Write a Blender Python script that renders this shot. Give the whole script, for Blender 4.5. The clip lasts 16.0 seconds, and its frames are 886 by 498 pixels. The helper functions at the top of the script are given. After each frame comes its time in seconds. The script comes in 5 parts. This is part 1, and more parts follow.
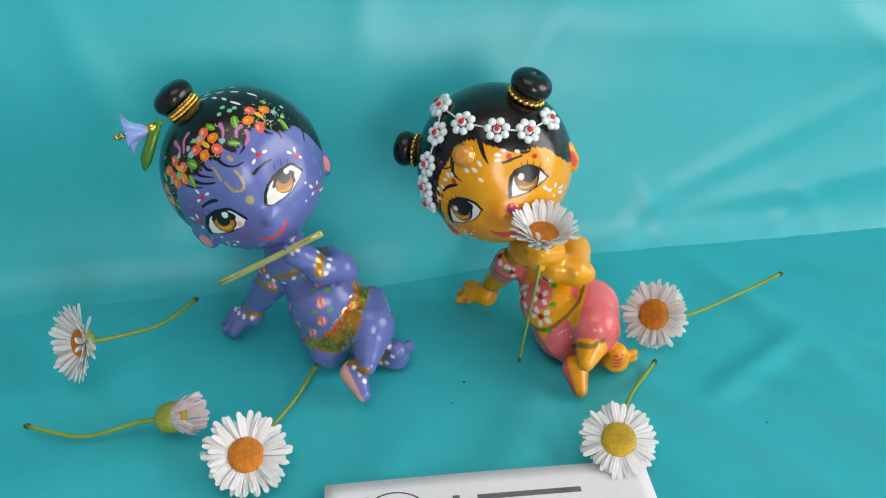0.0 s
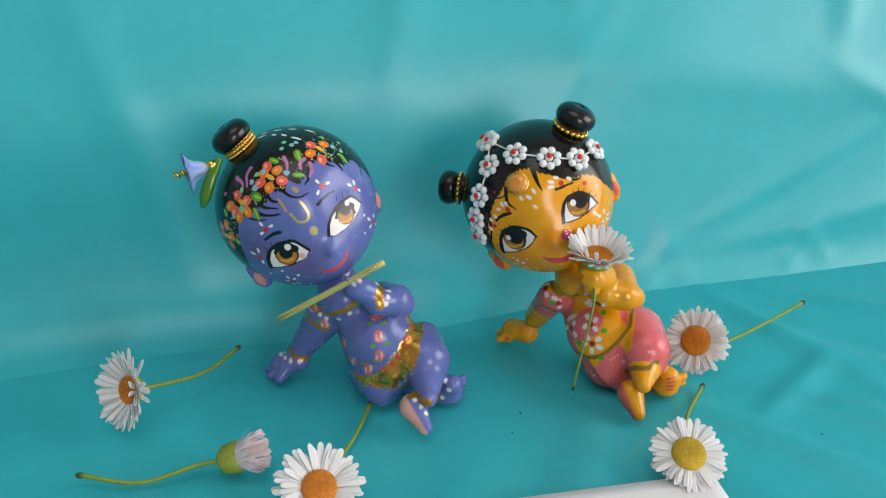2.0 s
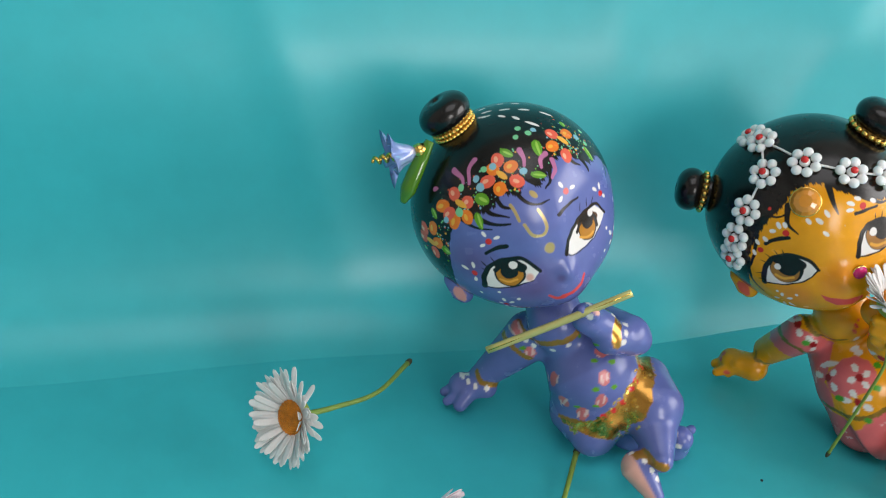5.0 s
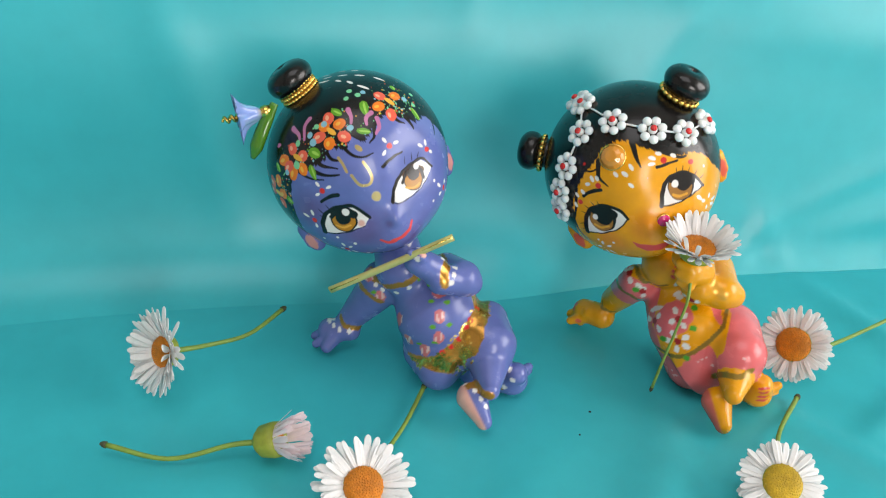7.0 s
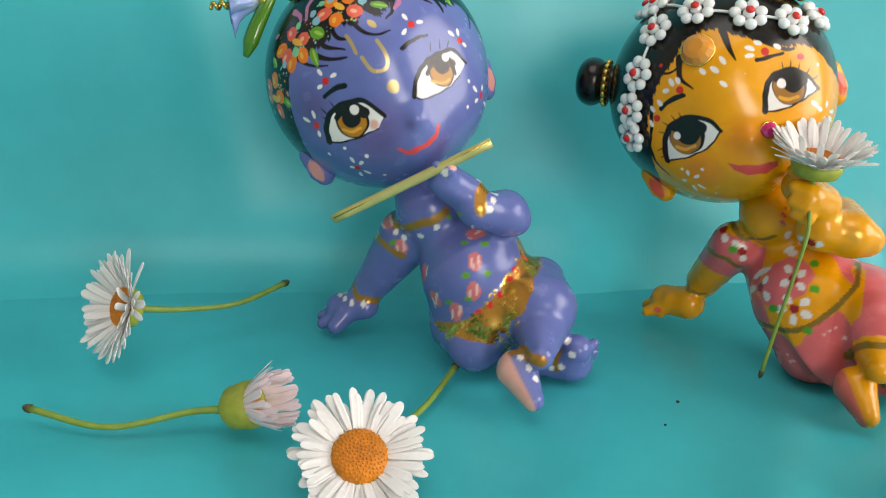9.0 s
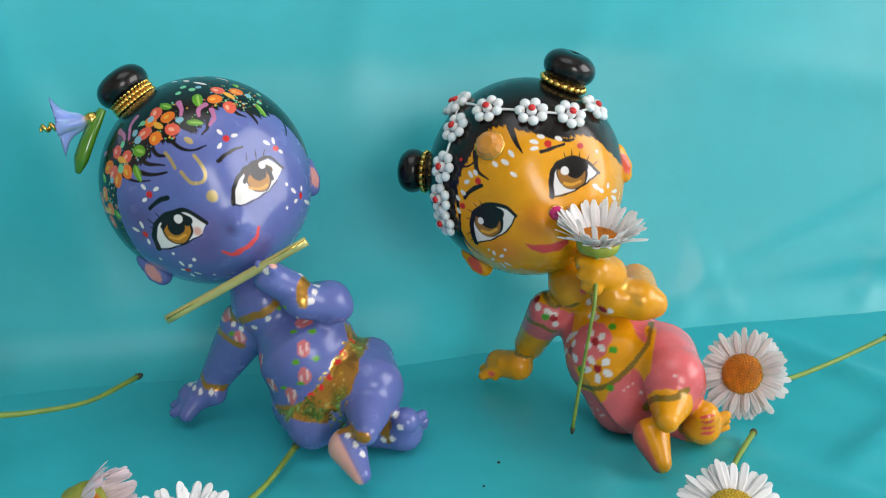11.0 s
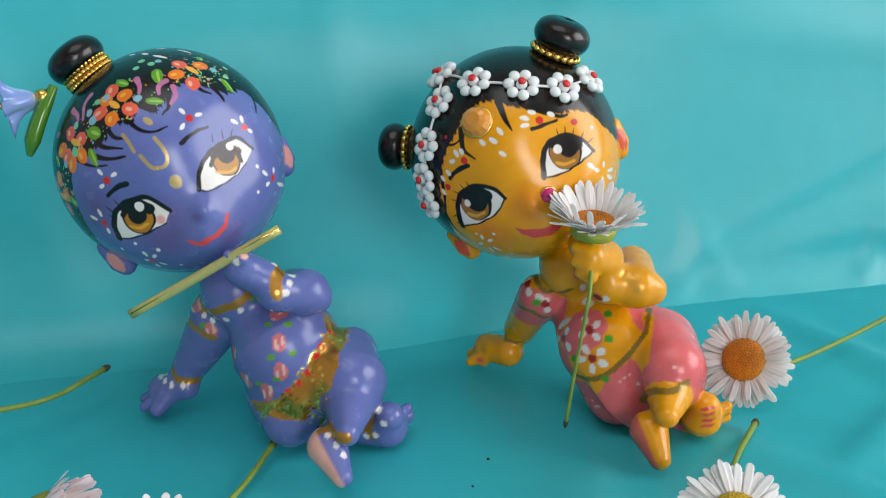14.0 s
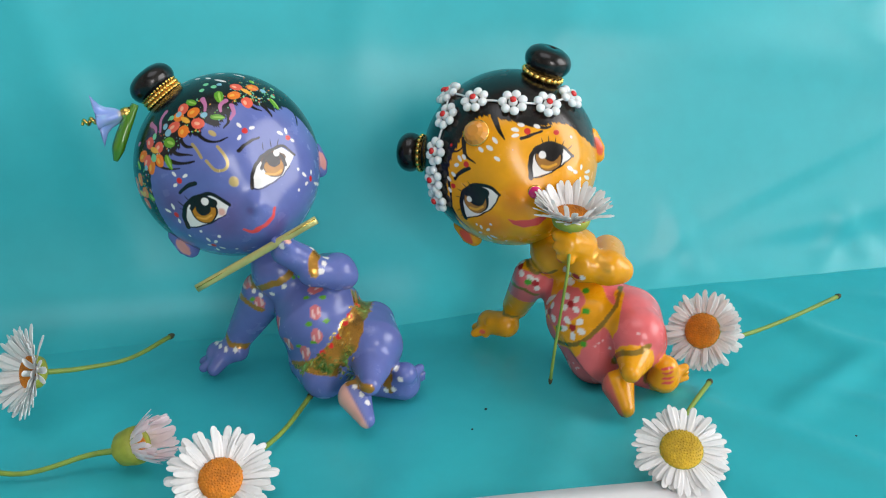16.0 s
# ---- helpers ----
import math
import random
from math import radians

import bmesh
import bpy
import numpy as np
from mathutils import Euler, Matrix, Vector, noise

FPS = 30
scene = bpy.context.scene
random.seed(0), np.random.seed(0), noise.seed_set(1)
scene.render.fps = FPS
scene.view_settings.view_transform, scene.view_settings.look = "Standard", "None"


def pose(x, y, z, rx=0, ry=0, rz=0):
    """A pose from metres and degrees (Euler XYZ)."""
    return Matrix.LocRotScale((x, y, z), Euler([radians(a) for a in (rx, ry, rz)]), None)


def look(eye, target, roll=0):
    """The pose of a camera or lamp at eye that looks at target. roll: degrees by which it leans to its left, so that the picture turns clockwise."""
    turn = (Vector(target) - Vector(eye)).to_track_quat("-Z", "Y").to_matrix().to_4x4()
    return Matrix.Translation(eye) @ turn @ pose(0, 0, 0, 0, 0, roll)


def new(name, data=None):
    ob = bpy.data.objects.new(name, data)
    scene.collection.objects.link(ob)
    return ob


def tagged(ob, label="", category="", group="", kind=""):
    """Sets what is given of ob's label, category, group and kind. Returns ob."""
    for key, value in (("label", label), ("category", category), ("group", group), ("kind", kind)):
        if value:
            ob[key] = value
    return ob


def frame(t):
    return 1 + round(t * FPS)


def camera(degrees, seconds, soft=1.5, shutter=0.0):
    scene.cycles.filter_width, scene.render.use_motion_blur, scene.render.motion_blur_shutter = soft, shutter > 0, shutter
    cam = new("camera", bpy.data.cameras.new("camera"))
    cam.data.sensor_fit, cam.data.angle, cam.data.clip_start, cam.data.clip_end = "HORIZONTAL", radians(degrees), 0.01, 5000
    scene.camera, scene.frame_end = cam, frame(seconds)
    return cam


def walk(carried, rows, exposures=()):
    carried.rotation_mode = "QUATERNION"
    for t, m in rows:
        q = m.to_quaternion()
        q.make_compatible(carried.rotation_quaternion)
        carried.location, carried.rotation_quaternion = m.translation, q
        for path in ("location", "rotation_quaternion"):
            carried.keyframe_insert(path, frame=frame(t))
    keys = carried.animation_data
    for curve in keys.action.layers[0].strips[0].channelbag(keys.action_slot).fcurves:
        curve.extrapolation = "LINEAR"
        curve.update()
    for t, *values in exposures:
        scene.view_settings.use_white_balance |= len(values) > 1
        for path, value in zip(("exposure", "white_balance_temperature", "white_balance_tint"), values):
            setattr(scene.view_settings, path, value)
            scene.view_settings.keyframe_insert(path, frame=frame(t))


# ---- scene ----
cam = camera(54.5, 16.0, soft=1.1)
# seconds, place in metres, turn in degrees
ROWS = [
    (0.0, 0.00228, 0.00030, 0.18658, 55.149, 0.231, 0.477),
    (0.5, 0.00200, -0.02676, 0.20349, 55.937, 0.393, -0.468),
    (1.0, -0.00064, -0.05119, 0.20653, 57.844, 0.409, -1.887),
    (1.5, -0.01238, -0.03699, 0.17360, 60.563, 0.297, -3.729),
    (2.0, -0.03403, -0.01480, 0.16848, 62.488, -0.136, -4.348),
    (2.5, -0.03604, -0.00071, 0.16951, 62.359, -1.407, -2.896),
    (3.0, -0.03436, 0.01003, 0.16655, 61.913, -2.102, 1.485),
    (3.5, -0.04675, 0.01981, 0.16537, 60.280, -3.411, 4.584),
    (6.0, -0.08936, 0.05374, 0.15955, 56.499, -2.977, -2.913),
    (6.5, -0.06365, 0.04116, 0.16025, 56.409, -2.815, -2.775),
    (7.0, -0.03991, 0.01922, 0.16611, 57.078, -2.493, 0.549),
    (7.5, -0.01969, 0.00324, 0.16869, 57.836, -2.964, 3.822),
    (7.7, -0.01740, 0.00338, 0.16001, 57.792, -2.797, 5.238),
    (7.9, -0.02522, 0.00662, 0.13813, 58.201, -2.461, 5.593),
    (8.0, -0.02908, 0.00914, 0.11574, 60.841, -2.644, 6.113),
    (8.1, -0.03248, 0.01830, 0.10767, 60.405, -1.738, 6.410),
    (8.3, -0.03517, 0.02933, 0.09934, 61.082, -2.020, 6.677),
    (8.5, -0.03456, 0.03226, 0.10190, 63.943, -1.959, 6.411),
    (9.0, -0.03070, 0.03920, 0.09392, 68.309, -1.104, 4.799),
    (9.5, -0.02791, 0.02821, 0.09526, 70.687, -0.264, 2.691),
    (10.0, -0.02041, 0.02273, 0.10027, 71.871, 0.429, 0.922),
    (12.5, 0.00073, 0.03946, 0.11284, 69.053, 1.046, -1.654),
    (13.0, -0.00029, 0.04073, 0.11160, 68.598, 1.154, -1.816),
    (13.5, -0.00525, 0.04301, 0.11239, 68.345, 1.206, -1.599),
    (14.0, -0.00617, 0.04265, 0.11088, 67.959, 1.168, -1.937),
    (14.5, -0.00239, 0.03554, 0.11275, 67.819, 1.452, -2.164),
    (15.0, 0.00087, 0.02487, 0.11759, 67.803, 1.781, -1.682),
    (15.5, -0.00227, 0.01627, 0.12182, 67.836, 1.648, -1.596),
    (16.0, -0.00258, 0.00409, 0.12307, 67.951, 1.672, -0.425),
]
EXPOSURES = [(0.0, 0.19, 6500, 10), (1.5, 0.08, 6500, 10), (3.0, 0.06, 6500, 10), (3.5, 0.20, 6600, 10), (6.0, 0.28, 6600, 10), (6.5, 0.42, 6700, 10), (7.5, 0.38, 6700, 10), (8.5, 0.33, 7100, 10),
             (9.5, 0.30, 6900, 10), (10.5, 0.24, 6500, 10), (12.5, 0.18, 6400, 10), (14.5, 0.14, 6400, 10), (16.0, 0.25, 6450, 10)]
walk(cam, [(t, pose(x, y, z, rx, ry, rz)) for t, x, y, z, rx, ry, rz in ROWS], EXPOSURES)

# ---- light: a bright window to the right of the table, added fill lamps above and in front ----
world = bpy.data.worlds.new("world")
scene.world = world
world.use_nodes = True
wn = world.node_tree.nodes
sky = wn.new("ShaderNodeTexSky")
sky.sky_type, sky.sun_disc = "NISHITA", False
sky.sun_elevation, sky.sun_rotation = radians(42), radians(70)
world.node_tree.links.new(sky.outputs[0], wn["Background"].inputs[0])
wn["Background"].inputs[1].default_value = 0.12


def area_lamp(name, eye, target, sx, sy, watts, colour):
    data = bpy.data.lights.new(name, "AREA")
    data.shape, data.size, data.size_y, data.energy, data.color = "RECTANGLE", sx, sy, watts, colour
    lamp = new(name, data)
    lamp.matrix_basis = look(eye, target)
    return lamp


DAY = (1.0, 0.945, 0.91)
area_lamp("window_and_fill_light", (1.59, -0.20, 0.80), (0.0, -0.20, 0.80), 1.2, 1.1, 22.0, DAY)
# added overhead fill lamp, no known source there
area_lamp("window_and_fill_light", (-0.05, -0.45, 1.99), (-0.05, -0.45, 0.0), 1.38, 1.18, 9.0, DAY)
# added front fill behind the camera, brightens the backdrop
area_lamp("window_and_fill_light", (0.78, -1.79, 0.70), (0.78, 0.0, 0.70), 0.7, 0.8, 15.0, DAY)

# ---- materials ----


def material(name, colour, rough=0.5, metal=0.0, grain=0.0, scale=400.0, bump=0.0, **more):
    """A principled material with a two-scale noise in its colour and a fine relief."""
    m = bpy.data.materials.new(name)
    m.use_nodes = True
    n, l = m.node_tree.nodes, m.node_tree.links
    b = n["Principled BSDF"]
    b.inputs["Base Color"].default_value = (*colour, 1)
    b.inputs["Roughness"].default_value, b.inputs["Metallic"].default_value = rough, metal
    for key, value in more.items():
        b.inputs[key.replace("_", " ")].default_value = value
    if grain or bump:
        at = n.new("ShaderNodeTexCoord")
        fine = n.new("ShaderNodeTexNoise")
        fine.inputs["Scale"].default_value, fine.inputs["Detail"].default_value = scale, 5
        l.new(at.outputs["Object"], fine.inputs["Vector"])
        broad = n.new("ShaderNodeTexNoise")
        broad.inputs["Scale"].default_value = scale / 9
        l.new(at.outputs["Object"], broad.inputs["Vector"])
        both = n.new("ShaderNodeMath")
        both.operation = "ADD"
        l.new(fine.outputs["Fac"], both.inputs[0])
        l.new(broad.outputs["Fac"], both.inputs[1])
        if grain:
            span = n.new("ShaderNodeMapRange")
            span.inputs["From Min"].default_value, span.inputs["From Max"].default_value = 0.6, 1.4
            span.inputs["To Min"].default_value, span.inputs["To Max"].default_value = 1 - grain, 1 + grain
            l.new(both.outputs[0], span.inputs["Value"])
            hsv = n.new("ShaderNodeHueSaturation")
            hsv.inputs["Color"].default_value = (*colour, 1)
            l.new(span.outputs[0], hsv.inputs["Value"])
            l.new(hsv.outputs[0], b.inputs["Base Color"])
        if bump:
            relief = n.new("ShaderNodeBump")
            relief.inputs["Strength"].default_value, relief.inputs["Distance"].default_value = bump, 0.0004
            l.new(both.outputs[0], relief.inputs["Height"])
            l.new(relief.outputs[0], b.inputs["Normal"])
    return m


TEAL = material("teal_satin_paper", (0.034, 0.42, 0.475), 0.36, grain=0.06, scale=120, bump=0.10)
WALL = material("unseen_room_cream", (0.50, 0.48, 0.455), 0.8, grain=0.04, scale=30, bump=0.1)
CARD = material("white_card", (0.80, 0.77, 0.78), 0.55, grain=0.03, scale=500, bump=0.03)
INK = material("black_ink", (0.03, 0.03, 0.035), 0.6, grain=0.3, scale=900)
PRINT = material("grey_print", (0.13, 0.13, 0.14), 0.6, grain=0.5, scale=1500)
PETAL = material("white_petal", (0.82, 0.81, 0.80), 0.5, grain=0.05, scale=900, bump=0.15, Subsurface_Weight=0.15)
PINK_PETAL = material("pink_tinged_petal", (0.85, 0.72, 0.76), 0.5, grain=0.08, scale=500, bump=0.15, Subsurface_Weight=0.15)
DISC = material("orange_daisy_disc", (0.58, 0.19, 0.005), 0.6, grain=0.4, scale=700, bump=0.3)
DISC_GREEN = material("olive_daisy_disc", (0.55, 0.36, 0.015), 0.6, grain=0.35, scale=700, bump=0.3)
STEM = material("green_stem", (0.20, 0.30, 0.045), 0.5, grain=0.25, scale=300, bump=0.2)
STEM_END = material("dried_stem_end", (0.06, 0.06, 0.025), 0.7, grain=0.3, scale=500)
CALYX = material("yellow_green_calyx", (0.30, 0.34, 0.04), 0.55, grain=0.3, scale=500, bump=0.3)
GOLD = material("gold_beads", (0.83, 0.55, 0.14), 0.22, metal=1.0, grain=0.15, scale=900)
STRAW = material("gold_foil_straw", (0.52, 0.50, 0.19), 0.35, metal=0.4, grain=0.15, scale=500, bump=0.1)
PEARL = material("white_pearl", (0.90, 0.87, 0.85), 0.14, grain=0.03, scale=300, Coat_Weight=0.5, Subsurface_Weight=0.2)
RED_BEAD = material("red_paint_dot", (0.62, 0.02, 0.02), 0.25)
AMBER = material("amber_rhinestone", (0.80, 0.33, 0.04), 0.06, Transmission_Weight=0.2, Coat_Weight=0.6)
MAGENTA = material("magenta_rhinestone", (0.62, 0.01, 0.16), 0.08, Coat_Weight=0.8)
BLUE_GLASS = material("pale_blue_glass", (0.34, 0.48, 0.90), 0.10, Transmission_Weight=0.45, IOR=1.45)
GREEN_GLASS = material("green_glass", (0.10, 0.30, 0.015), 0.1, Transmission_Weight=0.35, Coat_Weight=0.5)
SPECK = material("dark_speck", (0.02, 0.02, 0.02), 0.8)


def enamel():
    """Hand-painted, varnished surface: its colours are stored on the mesh, gold paint by a second layer."""
    m = material("painted_enamel", (0.5, 0.5, 0.5), 0.3, Specular_IOR_Level=0.25, Coat_Weight=0.4, Coat_Roughness=0.2)
    n, l = m.node_tree.nodes, m.node_tree.links
    b = n["Principled BSDF"]
    paint, gilt = n.new("ShaderNodeAttribute"), n.new("ShaderNodeAttribute")
    paint.attribute_name, gilt.attribute_name = "paint", "gilt"
    at, fine = n.new("ShaderNodeTexCoord"), n.new("ShaderNodeTexNoise")
    fine.inputs["Scale"].default_value, fine.inputs["Detail"].default_value = 260, 6
    l.new(at.outputs["Object"], fine.inputs["Vector"])
    span = n.new("ShaderNodeMapRange")
    span.inputs["To Min"].default_value, span.inputs["To Max"].default_value = 0.80, 1.10
    l.new(fine.outputs["Fac"], span.inputs["Value"])
    hsv = n.new("ShaderNodeHueSaturation")
    l.new(paint.outputs["Color"], hsv.inputs["Color"])
    l.new(span.outputs[0], hsv.inputs["Value"])
    l.new(hsv.outputs[0], b.inputs["Base Color"])
    l.new(gilt.outputs["Fac"], b.inputs["Metallic"])
    rough = n.new("ShaderNodeMapRange")
    rough.inputs["To Min"].default_value, rough.inputs["To Max"].default_value = 0.16, 0.34
    l.new(fine.outputs["Fac"], rough.inputs["Value"])
    l.new(rough.outputs[0], b.inputs["Roughness"])
    relief = n.new("ShaderNodeBump")
    relief.inputs["Strength"].default_value, relief.inputs["Distance"].default_value = 0.12, 0.0005
    l.new(fine.outputs["Fac"], relief.inputs["Height"])
    l.new(relief.outputs[0], b.inputs["Normal"])
    return m


ENAMEL = enamel()

# ---- mesh helpers; lengths of the small things are in millimetres ----
MM = 0.001


def part(name, bm, mat, parent=None, label="", smooth=True):
    mesh = bpy.data.meshes.new(name)
    bm.normal_update()
    bm.to_mesh(mesh)
    bm.free()
    mesh.materials.append(mat)
    if smooth:
        mesh.polygons.foreach_set("use_smooth", [True] * len(mesh.polygons))
    ob = new(name, mesh)
    ob.parent = parent
    if label:
        tagged(ob, label)
    return ob


def again(ob, m, parent):
    """The same mesh once more as a part of parent, at the pose m."""
    twin = new(ob.name.split(".")[0], ob.data)
    twin.parent, twin.matrix_basis = parent, m
    return twin


def thing(name, at, label, category, group="", kind=""):
    ob = new(name)
    ob.location = at
    ob.empty_display_size = 0.005
    return tagged(ob, label, category, group, kind)


def loft(rings, close=True, cap=True):
    """A skin over rings of points, each ring a closed loop of the same length."""
    bm = bmesh.new()
    made = [[bm.verts.new(p) for p in ring] for ring in rings]
    n = len(made[0])
    for a, b in zip(made, made[1:]):
        for i in range(n if close else n - 1):
            j = (i + 1) % n
            bm.faces.new((a[i], a[j], b[j], b[i]))
    if cap:
        bm.faces.new(list(reversed(made[0])))
        bm.faces.new(made[-1])
    bmesh.ops.recalc_face_normals(bm, faces=bm.faces)
    return bm


def spline(points, n):
    """n points along a smooth curve through the given ones."""
    p = np.array(points, float)
    p = np.vstack([2 * p[0] - p[1], p, 2 * p[-1] - p[-2]])
    out = []
    for s in np.linspace(0, len(points) - 1 - 1e-6, n):
        i, u = int(s), s - int(s)
        a, b, c, d = p[i:i + 4]
        out.append(0.5 * (2 * b + (c - a) * u + (2 * a - 5 * b + 4 * c - d) * u * u + (3 * b - a - 3 * c + d) * u ** 3))
    return [Vector(v) for v in out]


def tube(points, radii, sides=10, n=24, flat=1.0):
    """A round (or flattened) tube along a curve, with radii from its start to its end."""
    path = spline(points, n)
    rings = []
    side = Vector((0, 0, 1))
    for k, p in enumerate(path):
        way = (path[min(k + 1, n - 1)] - path[max(k - 1, 0)]).normalized()
        side = (side - way * side.dot(way)).normalized()
        other = way.cross(side)
        r = float(np.interp(k / (n - 1), np.linspace(0, 1, len(radii)), radii))
        rings.append([p + r * (side * flat * math.cos(a) + other * math.sin(a)) for a in np.linspace(0, 2 * math.pi, sides, endpoint=False)])
    return loft(rings)


def turned(profile, sides=32):
    """A body of revolution about z from (radius, height) pairs."""
    rings = [[(max(r, 1e-6) * math.cos(a), max(r, 1e-6) * math.sin(a), z) for a in np.linspace(0, 2 * math.pi, sides, endpoint=False)] for r, z in profile]
    return loft(rings)


def ball(r, u=14, v=9, squash=1.0):
    bm = bmesh.new()
    bmesh.ops.create_uvsphere(bm, u_segments=u, v_segments=v, radius=r)
    for p in bm.verts:
        p.co.z *= squash
    return bm


def joined(*pieces):
    """Several bmeshes as one."""
    whole = bmesh.new()
    for bm in pieces:
        mesh = bpy.data.meshes.new("piece")
        bm.to_mesh(mesh)
        bm.free()
        whole.from_mesh(mesh)
        bpy.data.meshes.remove(mesh)
    return whole


def aim(at, normal, spin=0):
    """The pose whose z axis points along normal."""
    return Matrix.Translation(at) @ Vector(normal).to_track_quat("Z", "Y").to_matrix().to_4x4() @ pose(0, 0, 0, 0, 0, spin)


# ---- the setting ----
CREASE_Y, CREASE_SLOPE = 0.2575, 0.162


def crease(x):
    return CREASE_Y + CREASE_SLOPE * x


def fold(x, y, x0, y0, angle, width, length):
    """A soft ridge across a sheet, fading out along its length."""
    a = radians(angle)
    u, v = (x - x0) * math.cos(a) + (y - y0) * math.sin(a), -(x - x0) * math.sin(a) + (y - y0) * math.cos(a)
    return math.exp(-(v / width) ** 2 - (u / length) ** 4)


def sheet(name, rows, label):
    bm = bmesh.new()
    made = [[bm.verts.new(p) for p in row] for row in rows]
    for a, b in zip(made, made[1:]):
        for i in range(len(a) - 1):
            bm.faces.new((a[i], a[i + 1], b[i + 1], b[i]))
    ob = part(name, bm, TEAL)
    solid = ob.modifiers.new("thickness", "SOLIDIFY")
    solid.thickness, solid.offset = 0.0006, -1
    return tagged(ob, label, "sheet", kind="structure")


FLOOR_FOLDS = [(0.15, 0.20, -35, 0.006, 0.05, 0.0012), (0.11, 0.23, -60, 0.005, 0.04, 0.0010), (0.18, 0.235, -25, 0.006, 0.05, 0.0014),
               (0.09, 0.13, -50, 0.008, 0.05, 0.0010), (0.02, 0.165, 70, 0.009, 0.04, 0.0008), (0.16, 0.14, -48, 0.007, 0.06, 0.0012),
               (0.075, 0.185, -42, 0.005, 0.045, 0.0012), (0.135, 0.175, -30, 0.006, 0.05, 0.0013), (0.10, 0.205, 40, 0.004, 0.025, 0.0009), (-0.02, 0.14, 75, 0.010, 0.04, 0.0008),
               (-0.10, 0.16, 20, 0.012, 0.05, 0.0008), (0.20, 0.19, -50, 0.006, 0.05, 0.0013)]
WALL_FOLDS = [(0.072, 0.014, 62, 0.0030, 0.012, 0.0010), (0.080, 0.018, -66, 0.0034, 0.016, 0.0009), (0.132, 0.012, 64, 0.0030, 0.013, 0.0010), (0.142, 0.016, -60, 0.0030, 0.014, 0.0008),
              (0.16, 0.028, 8, 0.006, 0.06, 0.0016),
              (0.05, 0.16, 75, 0.006, 0.05, 0.0025), (0.16, 0.15, 80, 0.006, 0.05, 0.0025), (-0.02, 0.15, 82, 0.008, 0.06, 0.0020),
              (0.11, 0.085, -8, 0.012, 0.09, 0.0020), (0.19, 0.06, -32, 0.005, 0.06, 0.0012), (0.05, 0.11, 58, 0.006, 0.05, 0.0007), (-0.12, 0.09, -70, 0.008, 0.06, 0.0012), (0.13, 0.045, 24, 0.005, 0.05, 0.0010)]


def ground_rows():
    rows = []
    for v in np.concatenate([np.linspace(-0.75, -0.2, 12), np.linspace(-0.185, 0.006, 90)]):
        row = []
        for x in np.concatenate([np.linspace(-0.8, -0.26, 10), np.linspace(-0.25, 0.27, 180), np.linspace(0.28, 0.8, 10)]):
            y = crease(x) + v
            z = 0.0005 * noise.noise((x * 14, y * 14, 0.3)) - 0.0009
            z += 1.8 * sum(h * fold(x, y, x0, y0, a, w, le) for x0, y0, a, w, le, h in FLOOR_FOLDS)
            row.append((x, y, z if z < 0.0010 else 0.0010 + 0.5 * (z - 0.0010)))
        rows.append(row)
    return rows


def rise(knots, back, high):
    """The backdrop's profile: steps along it, and how far back and high each lies."""
    steps = np.concatenate([np.linspace(0, 0.045, 56), np.linspace(0.047, 0.26, 100), np.linspace(0.28, 0.75, 12)])
    line, last = [], 0.0
    for s in steps:
        lean = radians(float(np.interp(s, *zip(*knots))))
        back, high, last = back + math.sin(lean) * (s - last), high + math.cos(lean) * (s - last), s
        line.append((s, back, high))
    return line


def ease(k):
    k = min(1.0, max(0.0, k))
    return k * k * (3 - 2 * k)


def wall_rows():
    """Creased sharply behind the yellow doll, curving up softly behind the blue one."""
    sharp = rise(((0, 48), (0.004, 44), (0.017, 19), (0.06, 15), (0.12, 28), (0.3, 15)), -0.0030, -0.0035)
    soft = rise(((0, 84), (0.015, 79), (0.030, 62), (0.045, 38), (0.07, 20), (0.12, 26), (0.3, 15)), -0.0185, -0.0030)
    rows = []
    for (s, b0, h0), (_, b1, h1) in zip(sharp, soft):
        row = []
        for x in np.concatenate([np.linspace(-0.8, -0.33, 10), np.linspace(-0.32, 0.34, 190), np.linspace(0.35, 0.8, 10)]):
            k = ease((0.045 - x) / 0.11) * (1 - ease((s - 0.018) / 0.075))
            bulge = 0.0022 * noise.noise((x * 9, s * 9, 4.0)) * min(1, s / 0.02)
            bulge += sum(h * fold(x, s, x0, s0, a, w, le) for x0, s0, a, w, le, h in WALL_FOLDS) * min(1, s / 0.01)
            row.append((x, crease(x) + b0 + k * (b1 - b0) - bulge, h0 + k * (h1 - h0)))
        rows.append(row)
    return rows


sheet("ground", ground_rows(), "teal satin paper sheet lying creased on the table")
sheet("backdrop", wall_rows(), "teal satin paper backdrop rising behind the dolls")


def slab(name, lo, hi, label, category, holes=()):
    bm = bmesh.new()
    bmesh.ops.create_cube(bm, size=1)
    for p in bm.verts:
        p.co = Vector([(a + b) / 2 + (b - a) * c for a, b, c in zip(lo, hi, p.co)])
    return tagged(part(name, bm, WALL, smooth=False), label, category, kind="structure")


